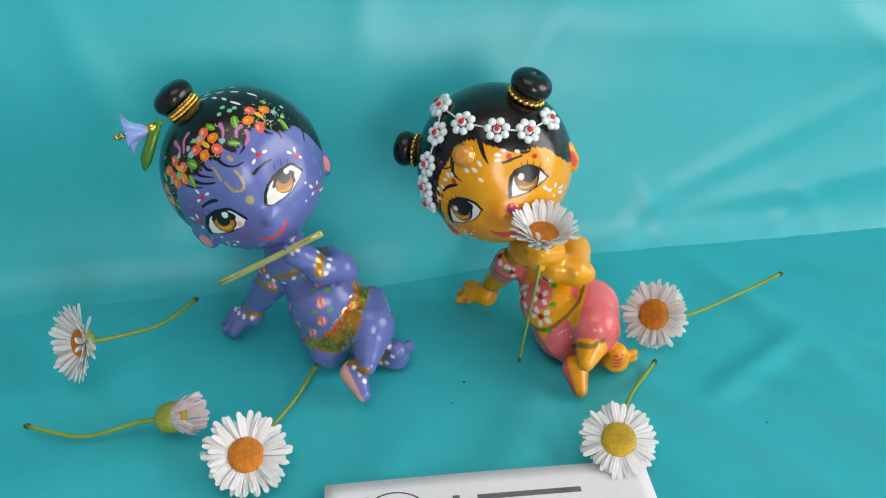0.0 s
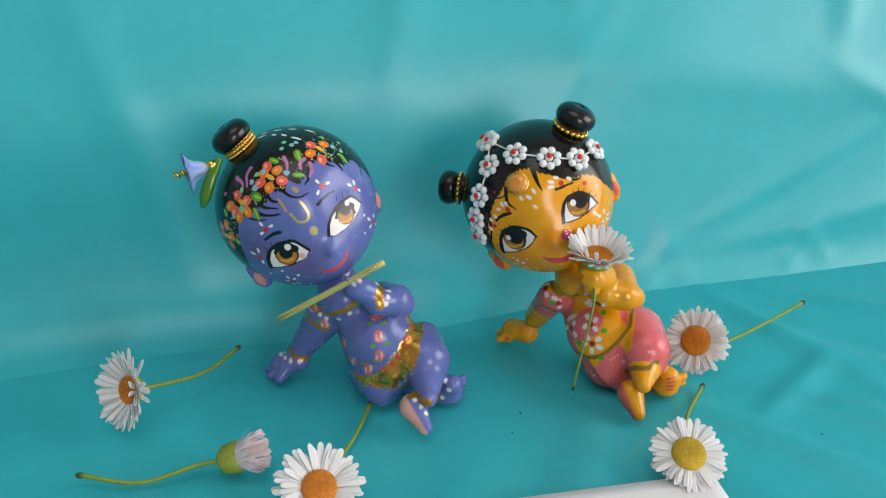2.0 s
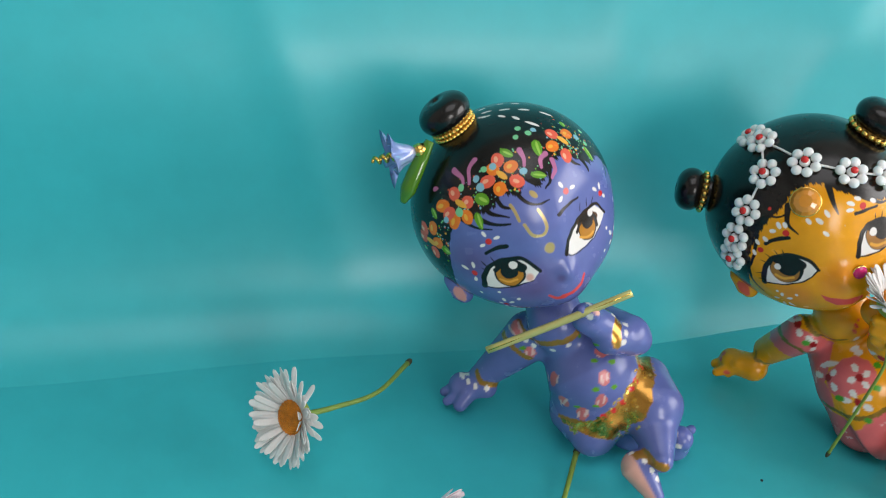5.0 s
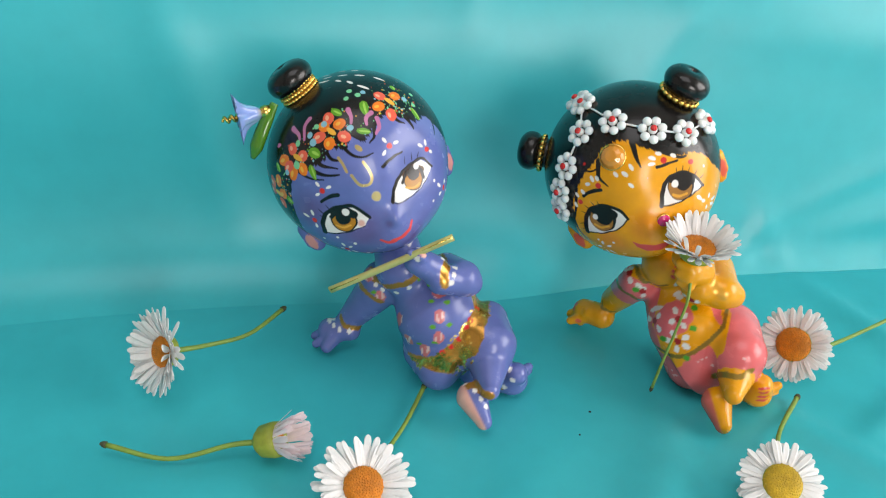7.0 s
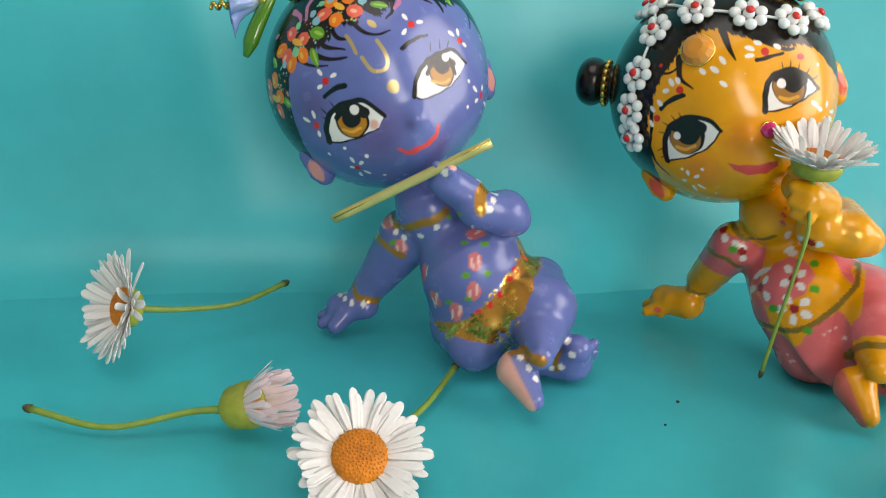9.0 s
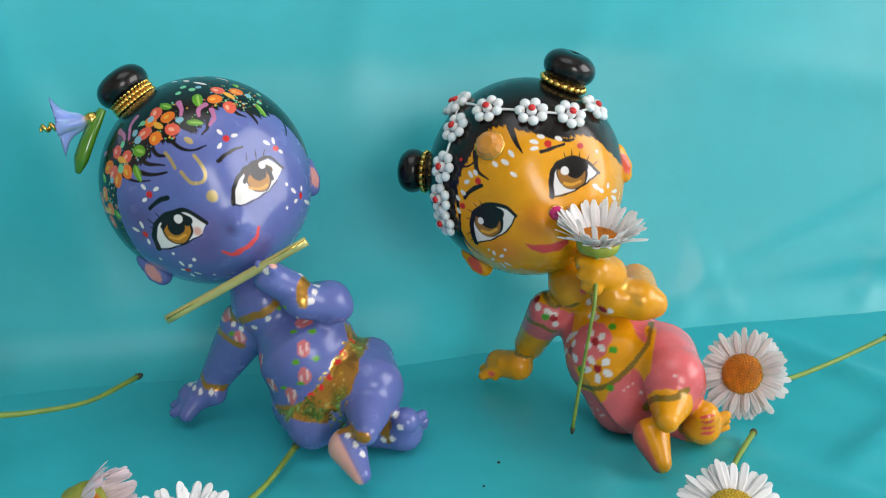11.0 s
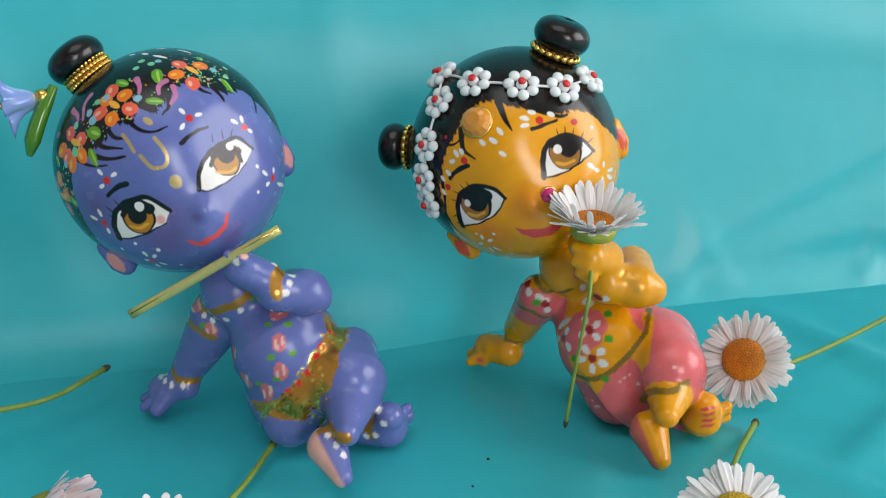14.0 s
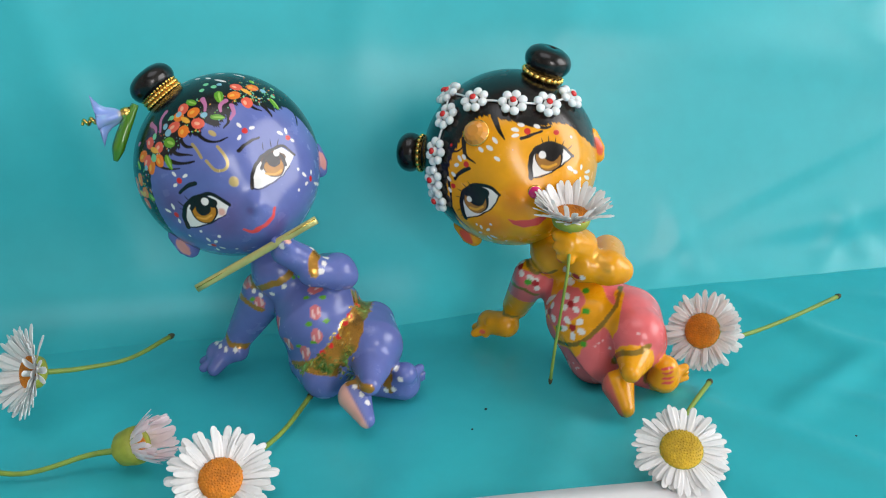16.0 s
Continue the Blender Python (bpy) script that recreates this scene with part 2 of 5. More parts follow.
# unseen plain room, added to close the place and bounce light
slab("floor", (-1.6, -1.8, -0.06), (1.6, 0.75, -0.012), "unseen pale floor added under the teal sheet", "floor")
slab("wall_back", (-1.6, 0.75, -0.06), (1.6, 0.83, 2.0), "unseen cream wall added to bounce light", "wall")
slab("wall_left", (-1.68, -1.8, -0.06), (-1.6, 0.83, 2.0), "unseen cream wall added to bounce light", "wall")
# unseen front wall, its opening made to fit the added fill lamp
for lo, hi in (((-1.68, -1.88, -0.06), (1.68, -1.8, 0.29)), ((-1.68, -1.88, 1.11), (1.68, -1.8, 2.0)), ((-1.68, -1.88, 0.29), (0.42, -1.8, 1.11)), ((1.14, -1.88, 0.29), (1.68, -1.8, 1.11))):
    slab("wall_front", lo, hi, "unseen wall added round the front fill lamp", "wall")
# unseen ceiling, left open only for the overhead fill lamp
for lo, hi in (((-1.68, -1.88, 2.0), (-0.75, 0.83, 2.08)), ((0.65, -1.88, 2.0), (1.68, 0.83, 2.08)), ((-0.75, -1.88, 2.0), (0.65, -1.05, 2.08)), ((-0.75, 0.15, 2.0), (0.65, 0.83, 2.08))):
    slab("ceiling", lo, hi, "unseen cream ceiling added round the overhead fill lamp", "ceiling")
for lo, hi in (((1.6, -1.8, -0.06), (1.68, 0.83, 0.24)), ((1.6, -1.8, 1.36), (1.68, 0.83, 2.0)), ((1.6, -1.8, 0.24), (1.68, -0.81, 1.36)), ((1.6, 0.41, 0.24), (1.68, 0.83, 1.36))):
    slab("wall_right", lo, hi, "unseen cream wall added round the right window lamp", "wall")

# ---- daisies ----


def petal_mesh(length, width, lift, droop, seed):
    """One narrow ray petal along +x, from the disc outwards, ribbed and cupped."""
    rng = random.Random(seed)
    rows = []
    tip, rise = rng.uniform(0.72, 0.88), math.atan(lift)
    bend = rng.uniform(-0.06, 0.06)
    for s in (0, 0.2, 0.4, 0.6, 0.74, 0.84, 0.91, 0.96, 0.99, 1.0):
        w = width * (0.45 + 0.55 * min(1, s / 0.45)) * (math.sqrt(max(0, 1 - ((s - tip) / (1.001 - tip)) ** 2)) if s > tip else 1)
        x = length * (s * math.cos(rise) + droop * math.sin(rise) * s * s)
        z = length * (s * math.sin(rise) - droop * math.cos(rise) * s * s)
        y0 = bend * length * s * s
        rows.append([(x, y0 + w * u, z + width * 0.22 * u * u) for u in (-0.5, -0.25, 0, 0.25, 0.5)])
    bm = bmesh.new()
    top = [[bm.verts.new(p) for p in row] for row in rows]
    low = [[bm.verts.new((x, y, z - 0.00012)) for x, y, z in row] for row in rows]
    for g, flip in ((top, False), (low, True)):
        for a, b in zip(g, g[1:]):
            for i in range(4):
                f = (a[i], b[i], b[i + 1], a[i + 1])
                bm.faces.new(tuple(reversed(f)) if flip else f)
    edge = [r[0] for r in top] + [r[-1] for r in reversed(top)]
    under = [r[0] for r in low] + [r[-1] for r in reversed(low)]
    for i in range(len(edge)):
        j = (i + 1) % len(edge)
        bm.faces.new((edge[i], under[i], under[j], edge[j]))
    bmesh.ops.recalc_face_normals(bm, faces=bm.faces)
    return bm


def disc_mesh(r, height, dimple=0.0):
    """The flower's disc: a dome set with small florets in spiral rows."""
    dome = turned([(r * math.cos(a) ** 0.6, height * math.sin(a) - dimple * math.sin(a) ** 8) for a in np.linspace(0, math.pi / 2 - 0.02, 8)], 28)
    pieces = [dome]
    for k in range(170):
        q = math.sqrt((k + 0.5) / 170)
        a = k * 2.39996
        z = height * math.sqrt(max(0, 1 - q ** 3)) - dimple * (1 - q) ** 2
        b = ball(r * 0.052, 6, 4)
        for p in b.verts:
            p.co += Vector((r * q * math.cos(a), r * q * math.sin(a), z))
        pieces.append(b)
    return joined(*pieces)


def daisy(at, normal, radius, stem, label, lift=0.12, droop=0.1, petals=84, disc=0.40, disc_mat=None, petal_mat=None, calyx=0.20, seed=1, dome=0.42, spread=(0, 360), ragged=0.3, spin=0, thick=1.0, category="daisy"):
    """A cut daisy: disc, calyx, stem and its petals; lengths in metres."""
    flower = thing("daisy", at, label, category, "cut daisies")
    turn = aim((0, 0, 0), normal, spin)
    rng = random.Random(seed)
    r0 = radius * disc
    d = part("disc", disc_mesh(r0 * min(1, dome / 0.3), r0 * dome), disc_mat or DISC, flower)
    d.matrix_basis = turn
    c = part("calyx", turned([(0.0006, -radius * calyx * 1.5), (r0 * 0.60, -radius * calyx * 1.38), (r0 * 0.93, -radius * calyx * 1.05), (r0 * 1.05, -radius * calyx * 0.35), (r0 * 1.02, 0.0002), (r0 * 0.5, 0.0004)], 24), CALYX, flower)
    c.matrix_basis = turn
    kinds = [petal_mesh(radius - r0 * 0.85, radius * rng.uniform(0.115, 0.15), lift * rng.uniform(0.8, 1.25), droop * rng.uniform(0.4, 1.7), seed * 31 + k) for k in range(6)]
    first = [part("petal", bm, petal_mat or PETAL, flower) for bm in kinds]
    count = 0
    for layer in (0, 1):
        for k in range(petals // 2):
            a = spread[0] + (spread[1] - spread[0]) * (k + 0.5 * layer + rng.uniform(-0.28, 0.28)) / (petals // 2)
            m = turn @ pose(0, 0, -0.0002 * layer, 0, 0, a) @ Matrix.Translation((r0 * 0.85, 0, 0)) @ pose(0, 0, 0, rng.uniform(-12, 12), rng.gauss(0, 7) + 5 * layer, rng.gauss(0, 4))
            m = m @ Matrix.Diagonal((1 - ragged * rng.random(), rng.uniform(0.85, 1.1), 1, 1))
            if count < 6:
                first[count].matrix_basis = m
            else:
                again(first[count % 6], m, flower)
            count += 1
    back = Vector(normal).normalized() * (-radius * calyx * 1.4)
    points = [back] + [Vector(p) - Vector(at) for p in stem]
    part("stem", tube(points, [0.0008 * thick, 0.00066 * thick, 0.0006 * thick, 0.0007 * thick], 8, 22), STEM, flower)
    tip, before = points[-1], points[-2]
    way = (tip - before).normalized()
    part("stem_end", tube([tip - way * 0.0004, tip + way * 0.0006, tip + way * 0.0013], [0.0009 * thick, 0.0008 * thick, 0.0004 * thick], 8, 5), STEM_END, flower, "dried dark cut end")
    return flower


daisy((-0.1105, 0.1980, 0.0138), (-0.66, -0.64, 0.39), 0.0125, [(-0.1010, 0.2060, 0.0100), (-0.091, 0.2135, 0.0085), (-0.0832, 0.2260, 0.0085)],
      "white daisy with orange disc lying on its side", lift=0.5, droop=0.08, petals=96, seed=2, disc=0.34)
daisy((-0.0755, 0.1738, 0.0075), (0.92, -0.12, 0.34), 0.0106, [(-0.088, 0.1735, 0.0050), (-0.103, 0.1705, 0.0025), (-0.1195, 0.1735, 0.0035)],
      "half-closed pinkish white daisy bud with a fat green calyx", lift=2.6, droop=-0.05, ragged=0.4, seed=3, petal_mat=PINK_PETAL, calyx=0.42, disc=0.41, dome=0.14, petals=52, category="daisy bud")
daisy((-0.0532, 0.1592, 0.0078), (0.16, -0.56, 0.80), 0.0126, [(-0.050, 0.172, 0.0035), (-0.0445, 0.187, 0.0015), (-0.0398, 0.2010, 0.0025)],
      "open white daisy with orange disc lying beside the blue doll", lift=0.28, droop=0.16, ragged=0.34, seed=4, disc=0.38)
daisy((0.0680, 0.2170, 0.0100), (-0.58, -0.62, 0.52), 0.0118, [(0.080, 0.2225, 0.0050), (0.098, 0.2330, 0.0045), (0.1180, 0.2445, 0.0060)],
      "open white daisy with orange disc lying beside the yellow doll", lift=0.12, seed=5, disc=0.42)
daisy((0.0487, 0.1655, 0.0075), (-0.08, -0.48, 0.87), 0.0112, [(0.0515, 0.1760, 0.0040), (0.0570, 0.1890, 0.0020), (0.0665, 0.2030, 0.0020)],
      "open white daisy with olive yellow disc touching the card", lift=0.08, seed=6, disc_mat=DISC_GREEN, petals=84, disc=0.42)
daisy((-0.0345, 0.1255, 0.0080), (-0.50, 0.66, 0.50), 0.0100, [(-0.0300, 0.1185, 0.0040), (-0.0270, 0.1120, 0.0030), (-0.0235, 0.1020, 0.0030)],
      "white daisy seen from behind leaning on the card's corner", lift=0.9, droop=0.1, seed=7, petals=64)
daisy((0.0285, 0.2042, 0.0500), (0.05, -0.14, 0.98), 0.0114, [(0.0280, 0.2025, 0.0410), (0.0272, 0.1990, 0.0370), (0.0262, 0.1985, 0.0300), (0.0245, 0.1995, 0.0150), (0.0237, 0.2005, 0.0055)],
      "white daisy held upright in the yellow doll's hand", lift=1.05, droop=0.14, thick=0.62, seed=8, petals=88, disc=0.41, dome=0.3)

# ---- the dolls: blended rounded forms, one mesh each; millimetres ----


def unit(v):
    return v / np.linalg.norm(v, axis=-1, keepdims=True)


def bone(a, b, ra, rb):
    """The distance to a rounded limb from a to b."""
    a, b = np.array(a, float), np.array(b, float)

    def dist(p):
        w = b - a
        h = np.clip((p - a) @ w / (w @ w), 0, 1)
        return np.linalg.norm(p - a - h[..., None] * w, axis=-1) - (ra + (rb - ra) * h)
    return dist


def blend(d, e, k):
    h = np.clip(0.5 + 0.5 * (e - d) / k, 0, 1)
    return e + (d - e) * h - k * h * (1 - h)


def forms(p, limbs, rests):
    d = np.full(p.shape[:-1], 1e3)
    for limb, k in limbs:
        d = blend(d, limb(p), k)
    return np.maximum(d, 0.25 - p[..., 2]) if rests else d


def skin(limbs, lo, hi, h, rests=True):
    """A smooth surface net over the blended limbs, as points and quads."""
    axes = [np.arange(a, b, h) for a, b in zip(lo, hi)]
    grid = np.stack(np.meshgrid(*axes, indexing="ij"), -1)
    d = np.stack([forms(layer, limbs, rests) for layer in grid])
    inside = d < 0
    n = np.array(d.shape) - 1
    total, count = np.zeros((*n, 3)), np.zeros(n)
    corner = [(i, j, k) for i in (0, 1) for j in (0, 1) for k in (0, 1)]
    cut = lambda c: tuple(slice(c[q], c[q] + n[q]) for q in range(3))
    for c in corner:
        for q in range(3):
            if c[q] == 0:
                e = tuple(1 if w == q else c[w] for w in range(3))
                d0, d1 = d[cut(c)], d[cut(e)]
                cross = (d0 < 0) != (d1 < 0)
                s = np.where(cross, d0 / np.where(cross, d0 - d1, 1), 0)
                at = np.array(c, float) + s[..., None] * np.eye(3)[q]
                total += np.where(cross[..., None], at, 0)
                count += cross
    live = count > 0
    index = np.full(n, -1)
    index[live] = np.arange(live.sum())
    cells = np.argwhere(live)
    points = np.array(lo) + h * (cells + total[live] / count[live][:, None])
    quads = []
    for q in range(3):
        a, b = [w for w in range(3) if w != q]
        one = [slice(1, -1)] * 3
        one[q] = slice(0, -1)
        two = list(one)
        two[q] = slice(1, None)
        m0, m1 = inside[tuple(one)], inside[tuple(two)]
        where = np.argwhere(m0 != m1)
        flip = m0[tuple(where.T)] ^ (q == 1)
        start = where + 1
        start[:, q] -= 1
        ring = []
        for da, db in ((-1, -1), (0, -1), (0, 0), (-1, 0)):
            w = start.copy()
            w[:, a] += da
            w[:, b] += db
            ring.append(index[tuple(w.T)])
        ring = np.stack(ring, 1)
        ring[~flip] = ring[~flip][:, ::-1]
        quads.append(ring)
    return points, np.vstack(quads)


FACE_BUMPS = [(-4, -23, 3.2, 15), (-32, -22, 1.6, 20), (28, -22, 1.6, 20), (-32, 8, -1.2, 18), (24, 8, -1.6, 18), (-3, -9, 1.2, 5), (-4, -45, 1.5, 20), (60, 50, 0.7, 45), (-75, -25, -0.8, 40)]


def lonlat(lon, lat):
    lon, lat = np.broadcast_arrays(np.radians(lon), np.radians(lat))
    return np.stack([np.cos(lat) * np.sin(lon), -np.cos(lat) * np.cos(lon), np.sin(lat)], -1)


def head_radius(d):
    """The head's radius along unit directions (x to its left ear, -y out of the face, z to the crown)."""
    r = np.full(d.shape[:-1], 24.2)
    for lon, lat, height, width in FACE_BUMPS:
        r = r + height * np.exp(-(np.degrees(np.arccos(np.clip(d @ lonlat(lon, lat), -1, 1))) / width) ** 2)
    return r


def head_skin():
    lon = np.concatenate([np.linspace(-180, -84, 60, endpoint=False), np.linspace(-84, 84, 420, endpoint=False), np.linspace(84, 180, 60, endpoint=False)])
    lat = np.concatenate([np.linspace(-89.5, -60, 24, endpoint=False), np.linspace(-60, 80, 360, endpoint=False), np.linspace(80, 89.7, 12)])
    d = lonlat(lon[None, :], lat[:, None])
    points = (d * head_radius(d)[..., None]).reshape(-1, 3)
    rows, cols = d.shape[:2]
    i = np.arange(rows * cols).reshape(rows, cols)
    j = np.roll(i, -1, 1)
    return points, np.stack([i[:-1], j[:-1], j[1:], i[1:]], -1).reshape(-1, 4)


BODY_A = [
    (bone((-41.2, 216.3, 25.9), (-37.4, 211.9, 21.3), 9.4, 11.9), 0.1),
    (bone((-38.4, 210.5, 8.1), (-36.0, 203.6, 7.1), 7.9, 6.2), 5.0),
    (bone((-47.3, 213.9, 33.5), (-49.8, 219.5, 40.0), 7.2, 6.0), 3.0),
    (bone((-22.7, 211.4, 18.5), (-22.6, 204.2, 16.4), 5.7, 7.8), 2.0),
    (bone((-22.5, 204.3, 14.0), (-22.5, 189.3, 12.4), 7.6, 2.7), 1.0),
    (bone((-26.8, 191.4, 7.8), (-23.6, 185.4, 4.8), 4.3, 2.2), 1.2),
    (bone((-25.3, 208.1, 4.8), (-15.1, 203.8, 3.8), 6.0, 4.5), 1.5),
    (bone((-15.3, 203.0, 5.4), (-14.4, 201.2, 8.2), 4.5, 3.2), 1.0),
    (bone((-52.5, 218.8, 24.9), (-63.2, 221.7, 8.4), 6.6, 3.6), 2.5),
    (bone((-62.2, 219.0, 6.8), (-68.6, 221.6, 4.9), 2.9, 3.6), 1.5),
    (bone((-66.5, 219.2, 5.4), (-69.0, 216.4, 2.6), 2.8, 1.9), 0.8),
    (bone((-34.9, 216.2, 32.3), (-30.8, 207.3, 35.5), 4.5, 4.9), 2.0),
    (bone((-28.8, 206.7, 34.4), (-36.5, 203.8, 37.4), 3.4, 4.2), 1.0),
    (bone((-38.6, 204.5, 39.9), (-42.8, 203.4, 43.0), 3.9, 3.6), 1.0),
    (bone((-42.0, 202.6, 45.0), (-44.6, 201.4, 46.6), 1.7, 1.2), 0.8),
    (bone((-41.5, 203.0, 43.5), (-41.9, 201.0, 46.0), 2.6, 1.4), 0.8),
    (bone((-12.5, 204.2, 6.6), (-10.6, 205.0, 7.7), 1.6, 1.2), 0.5),
    (bone((-12.0, 205.6, 4.6), (-10.1, 206.6, 5.0), 1.4, 1.0), 0.5),
    (bone((-12.0, 206.6, 3.4), (-10.3, 207.8, 3.2), 1.4, 1.0), 0.5),
    (bone((-12.8, 207.5, 2.3), (-11.5, 208.7, 1.8), 1.2, 0.9), 0.5),
    (bone((-33.0, 205.5, 12.5), (-27.0, 207.5, 18.5), 7.0, 6.8), 2.5),
    (bone((-69.0, 221.8, 4.4), (-73.0, 221.4, 2.5), 2.0, 1.4), 0.6),
    (bone((-68.5, 219.3, 4.2), (-72.4, 218.0, 2.3), 1.9, 1.3), 0.6),
]
BODY_B = [
    (bone((-41.2, 220.6, 19.9), (-37.4, 211.8, 16.2), 11.1, 11.8), 0.1),
    (bone((-34.4, 207.3, 5.8), (-33.2, 207.0, 7.1), 7.4, 10.0), 5.0),
    (bone((-47.3, 213.9, 33.5), (-49.8, 219.5, 40.0), 7.2, 6.0), 3.0),
    (bone((-26.9, 211.5, 15.9), (-23.3, 202.6, 16.8), 9.6, 7.6), 3.0),
    (bone((-22.9, 204.2, 13.9), (-22.6, 189.6, 12.7), 7.5, 2.5), 1.0),
    (bone((-26.0, 192.6, 6.6), (-23.2, 187.4, 3.6), 4.2, 2.3), 1.2),
    (bone((-24.8, 208.9, 5.1), (-15.3, 204.8, 1.8), 6.3, 2.7), 1.5),
    (bone((-15.7, 203.0, 5.4), (-15.2, 201.8, 8.8), 4.4, 3.2), 1.0),
    (bone((-54.4, 214.8, 24.4), (-60.5, 221.3, 11.7), 5.2, 4.0), 2.5),
    (bone((-63.1, 219.6, 5.8), (-69.0, 221.7, 4.8), 3.9, 3.6), 1.5),
    (bone((-67.5, 218.8, 6.2), (-69.2, 218.7, 1.9), 1.8, 1.0), 0.8),
    (bone((-33.9, 216.6, 33.3), (-31.8, 204.9, 34.0), 4.8, 4.9), 2.0),
    (bone((-28.8, 205.7, 33.1), (-37.5, 203.3, 34.9), 3.5, 4.9), 1.0),
    (bone((-38.6, 204.5, 39.9), (-42.8, 203.4, 43.0), 3.9, 3.6), 1.0),
    (bone((-42.0, 202.6, 45.0), (-44.6, 201.4, 46.6), 1.7, 1.2), 0.8),
    (bone((-41.5, 203.0, 43.5), (-41.9, 201.0, 46.0), 2.6, 1.4), 0.8),
    (bone((-12.5, 204.2, 6.6), (-10.6, 205.0, 7.7), 1.6, 1.2), 0.5),
    (bone((-11.9, 206.8, 4.5), (-10.3, 206.9, 5.3), 0.8, 0.9), 0.5),
    (bone((-12.0, 206.6, 3.4), (-10.3, 207.8, 3.2), 1.4, 1.0), 0.5),
    (bone((-12.8, 207.5, 2.3), (-11.5, 208.7, 1.8), 1.2, 0.9), 0.5),
    (bone((-33.0, 205.5, 12.5), (-27.0, 207.5, 18.5), 7.0, 6.8), 2.5),
    (bone((-69.0, 221.8, 4.4), (-73.0, 221.4, 2.5), 2.0, 1.4), 0.6),
    (bone((-68.5, 219.3, 4.2), (-72.4, 218.0, 2.3), 1.9, 1.3), 0.6),
]
SKIN_BLUE, SKIN_YELLOW, HAIR = (0.12, 0.155, 0.42), (0.80, 0.345, 0.005), (0.004, 0.004, 0.004)


class Brush:
    """Paint on the points of a mesh: dabs, strokes and fills of colour with a soft edge."""

    def __init__(self, points, colour, onto=None, limbs=()):
        wave = points @ np.array(((2.9, 1.3, 4.1), (3.7, -2.2, 1.1), (-1.9, 3.6, 2.4)))
        points = points + 0.07 * np.sin(0.5 * wave)
        self.limbs = limbs
        self.p, self.c, self.g, self.onto = points, np.tile(np.array(colour, float), (len(points), 1)), np.zeros(len(points)), onto

    def lay(self, cover, colour, gilt=0.0, which=slice(None)):
        cover = np.clip(cover, 0, 1)
        self.c[which] += cover[:, None] * (np.array(colour) - self.c[which])
        self.g[which] += cover * (gilt - self.g[which])

    def near(self, points, reach):
        lo, hi = np.min(points, 0) - reach, np.max(points, 0) + reach
        return np.flatnonzero(((self.p > lo) & (self.p < hi)).all(1))

    def dab(self, at, r, colour, gilt=0.0, soft=0.12):
        at = np.array(at, float)
        if self.limbs:
            at = self.onto(at[None])[0]
        k = self.near(at[None], r + soft)
        self.lay((r - np.linalg.norm(self.p[k] - at, axis=1)) / soft + 0.5, colour, gilt, k)

    def stroke(self, points, w0, w1, colour, gilt=0.0, soft=0.12):
        n = 6 * (len(points) - 1)
        line = np.array(spline(points, n + 1))
        if self.onto:
            line = self.onto(line)
        k = self.near(line, max(w0, w1) + soft)
        best = np.full(len(k), -9.0)
        for i in range(n):
            a, w = line[i], line[i + 1] - line[i]
            v = self.p[k] - a
            h = np.clip(v @ w / max(w @ w, 1e-9), 0, 1)
            u = (i + h) / n
            width = (w0 + (w1 - w0) * u) * (np.sqrt(1 - 0.8 * (2 * u - 1) ** 2) if len(points) == 2 else 1)
            best = np.maximum(best, width - np.linalg.norm(v - h[:, None] * w, axis=1))
        self.lay(best / soft + 0.5, colour, gilt, k)

    def fill(self, points, colour, gilt=0.0, soft=0.12, skip=()):
        """A flat outline laid on the surface below it."""
        q = np.array(points, float)
        if self.limbs:
            q = self.onto(q)
        mid = q.mean(0)
        u, v, w = np.linalg.svd(q - mid)[2]
        k = self.near(q, 1.5)
        x, y = (self.p[k] - mid) @ u, (self.p[k] - mid) @ v
        qx, qy = (q - mid) @ u, (q - mid) @ v
        odd, gap = np.zeros(len(k), bool), np.full(len(k), 1e3)
        for i in range(len(q)):
            x0, y0, x1, y1 = qx[i - 1], qy[i - 1], qx[i], qy[i]
            odd ^= ((y0 > y) != (y1 > y)) & (x < (x1 - x0) * (y - y0) / (y1 - y0 if y1 != y0 else 1e-9) + x0)
            h = np.clip(((x - x0) * (x1 - x0) + (y - y0) * (y1 - y0)) / max((x1 - x0) ** 2 + (y1 - y0) ** 2, 1e-9), 0, 1)
            gap = np.minimum(gap, np.hypot(x - x0 - h * (x1 - x0), y - y0 - h * (y1 - y0)))
        cover = np.where(odd, gap, -gap) / soft + 0.5
        if skip:
            cover = np.where(np.isin(np.argmin(np.stack([limb(self.p[k]) for limb, _ in self.limbs]), 0), skip), 0, cover)
        self.lay(cover, colour, gilt, k)


def onto_head(p):
    d = unit(p)
    return d * head_radius(d)[..., None]


def onto_limbs(limbs):
    """Moves points to the nearest skin of these limbs."""
    def move(p):
        for _ in range(4):
            d = forms(p, limbs, True)
            slope = np.stack([forms(p + e, limbs, True) - d for e in np.eye(3) * 0.01], -1)
            p = p - d[:, None] * unit(slope + 1e-12)
        return p
    return move


def on_face(lon, lat):
    d = lonlat(lon, lat)
    return d * head_radius(d)[..., None]


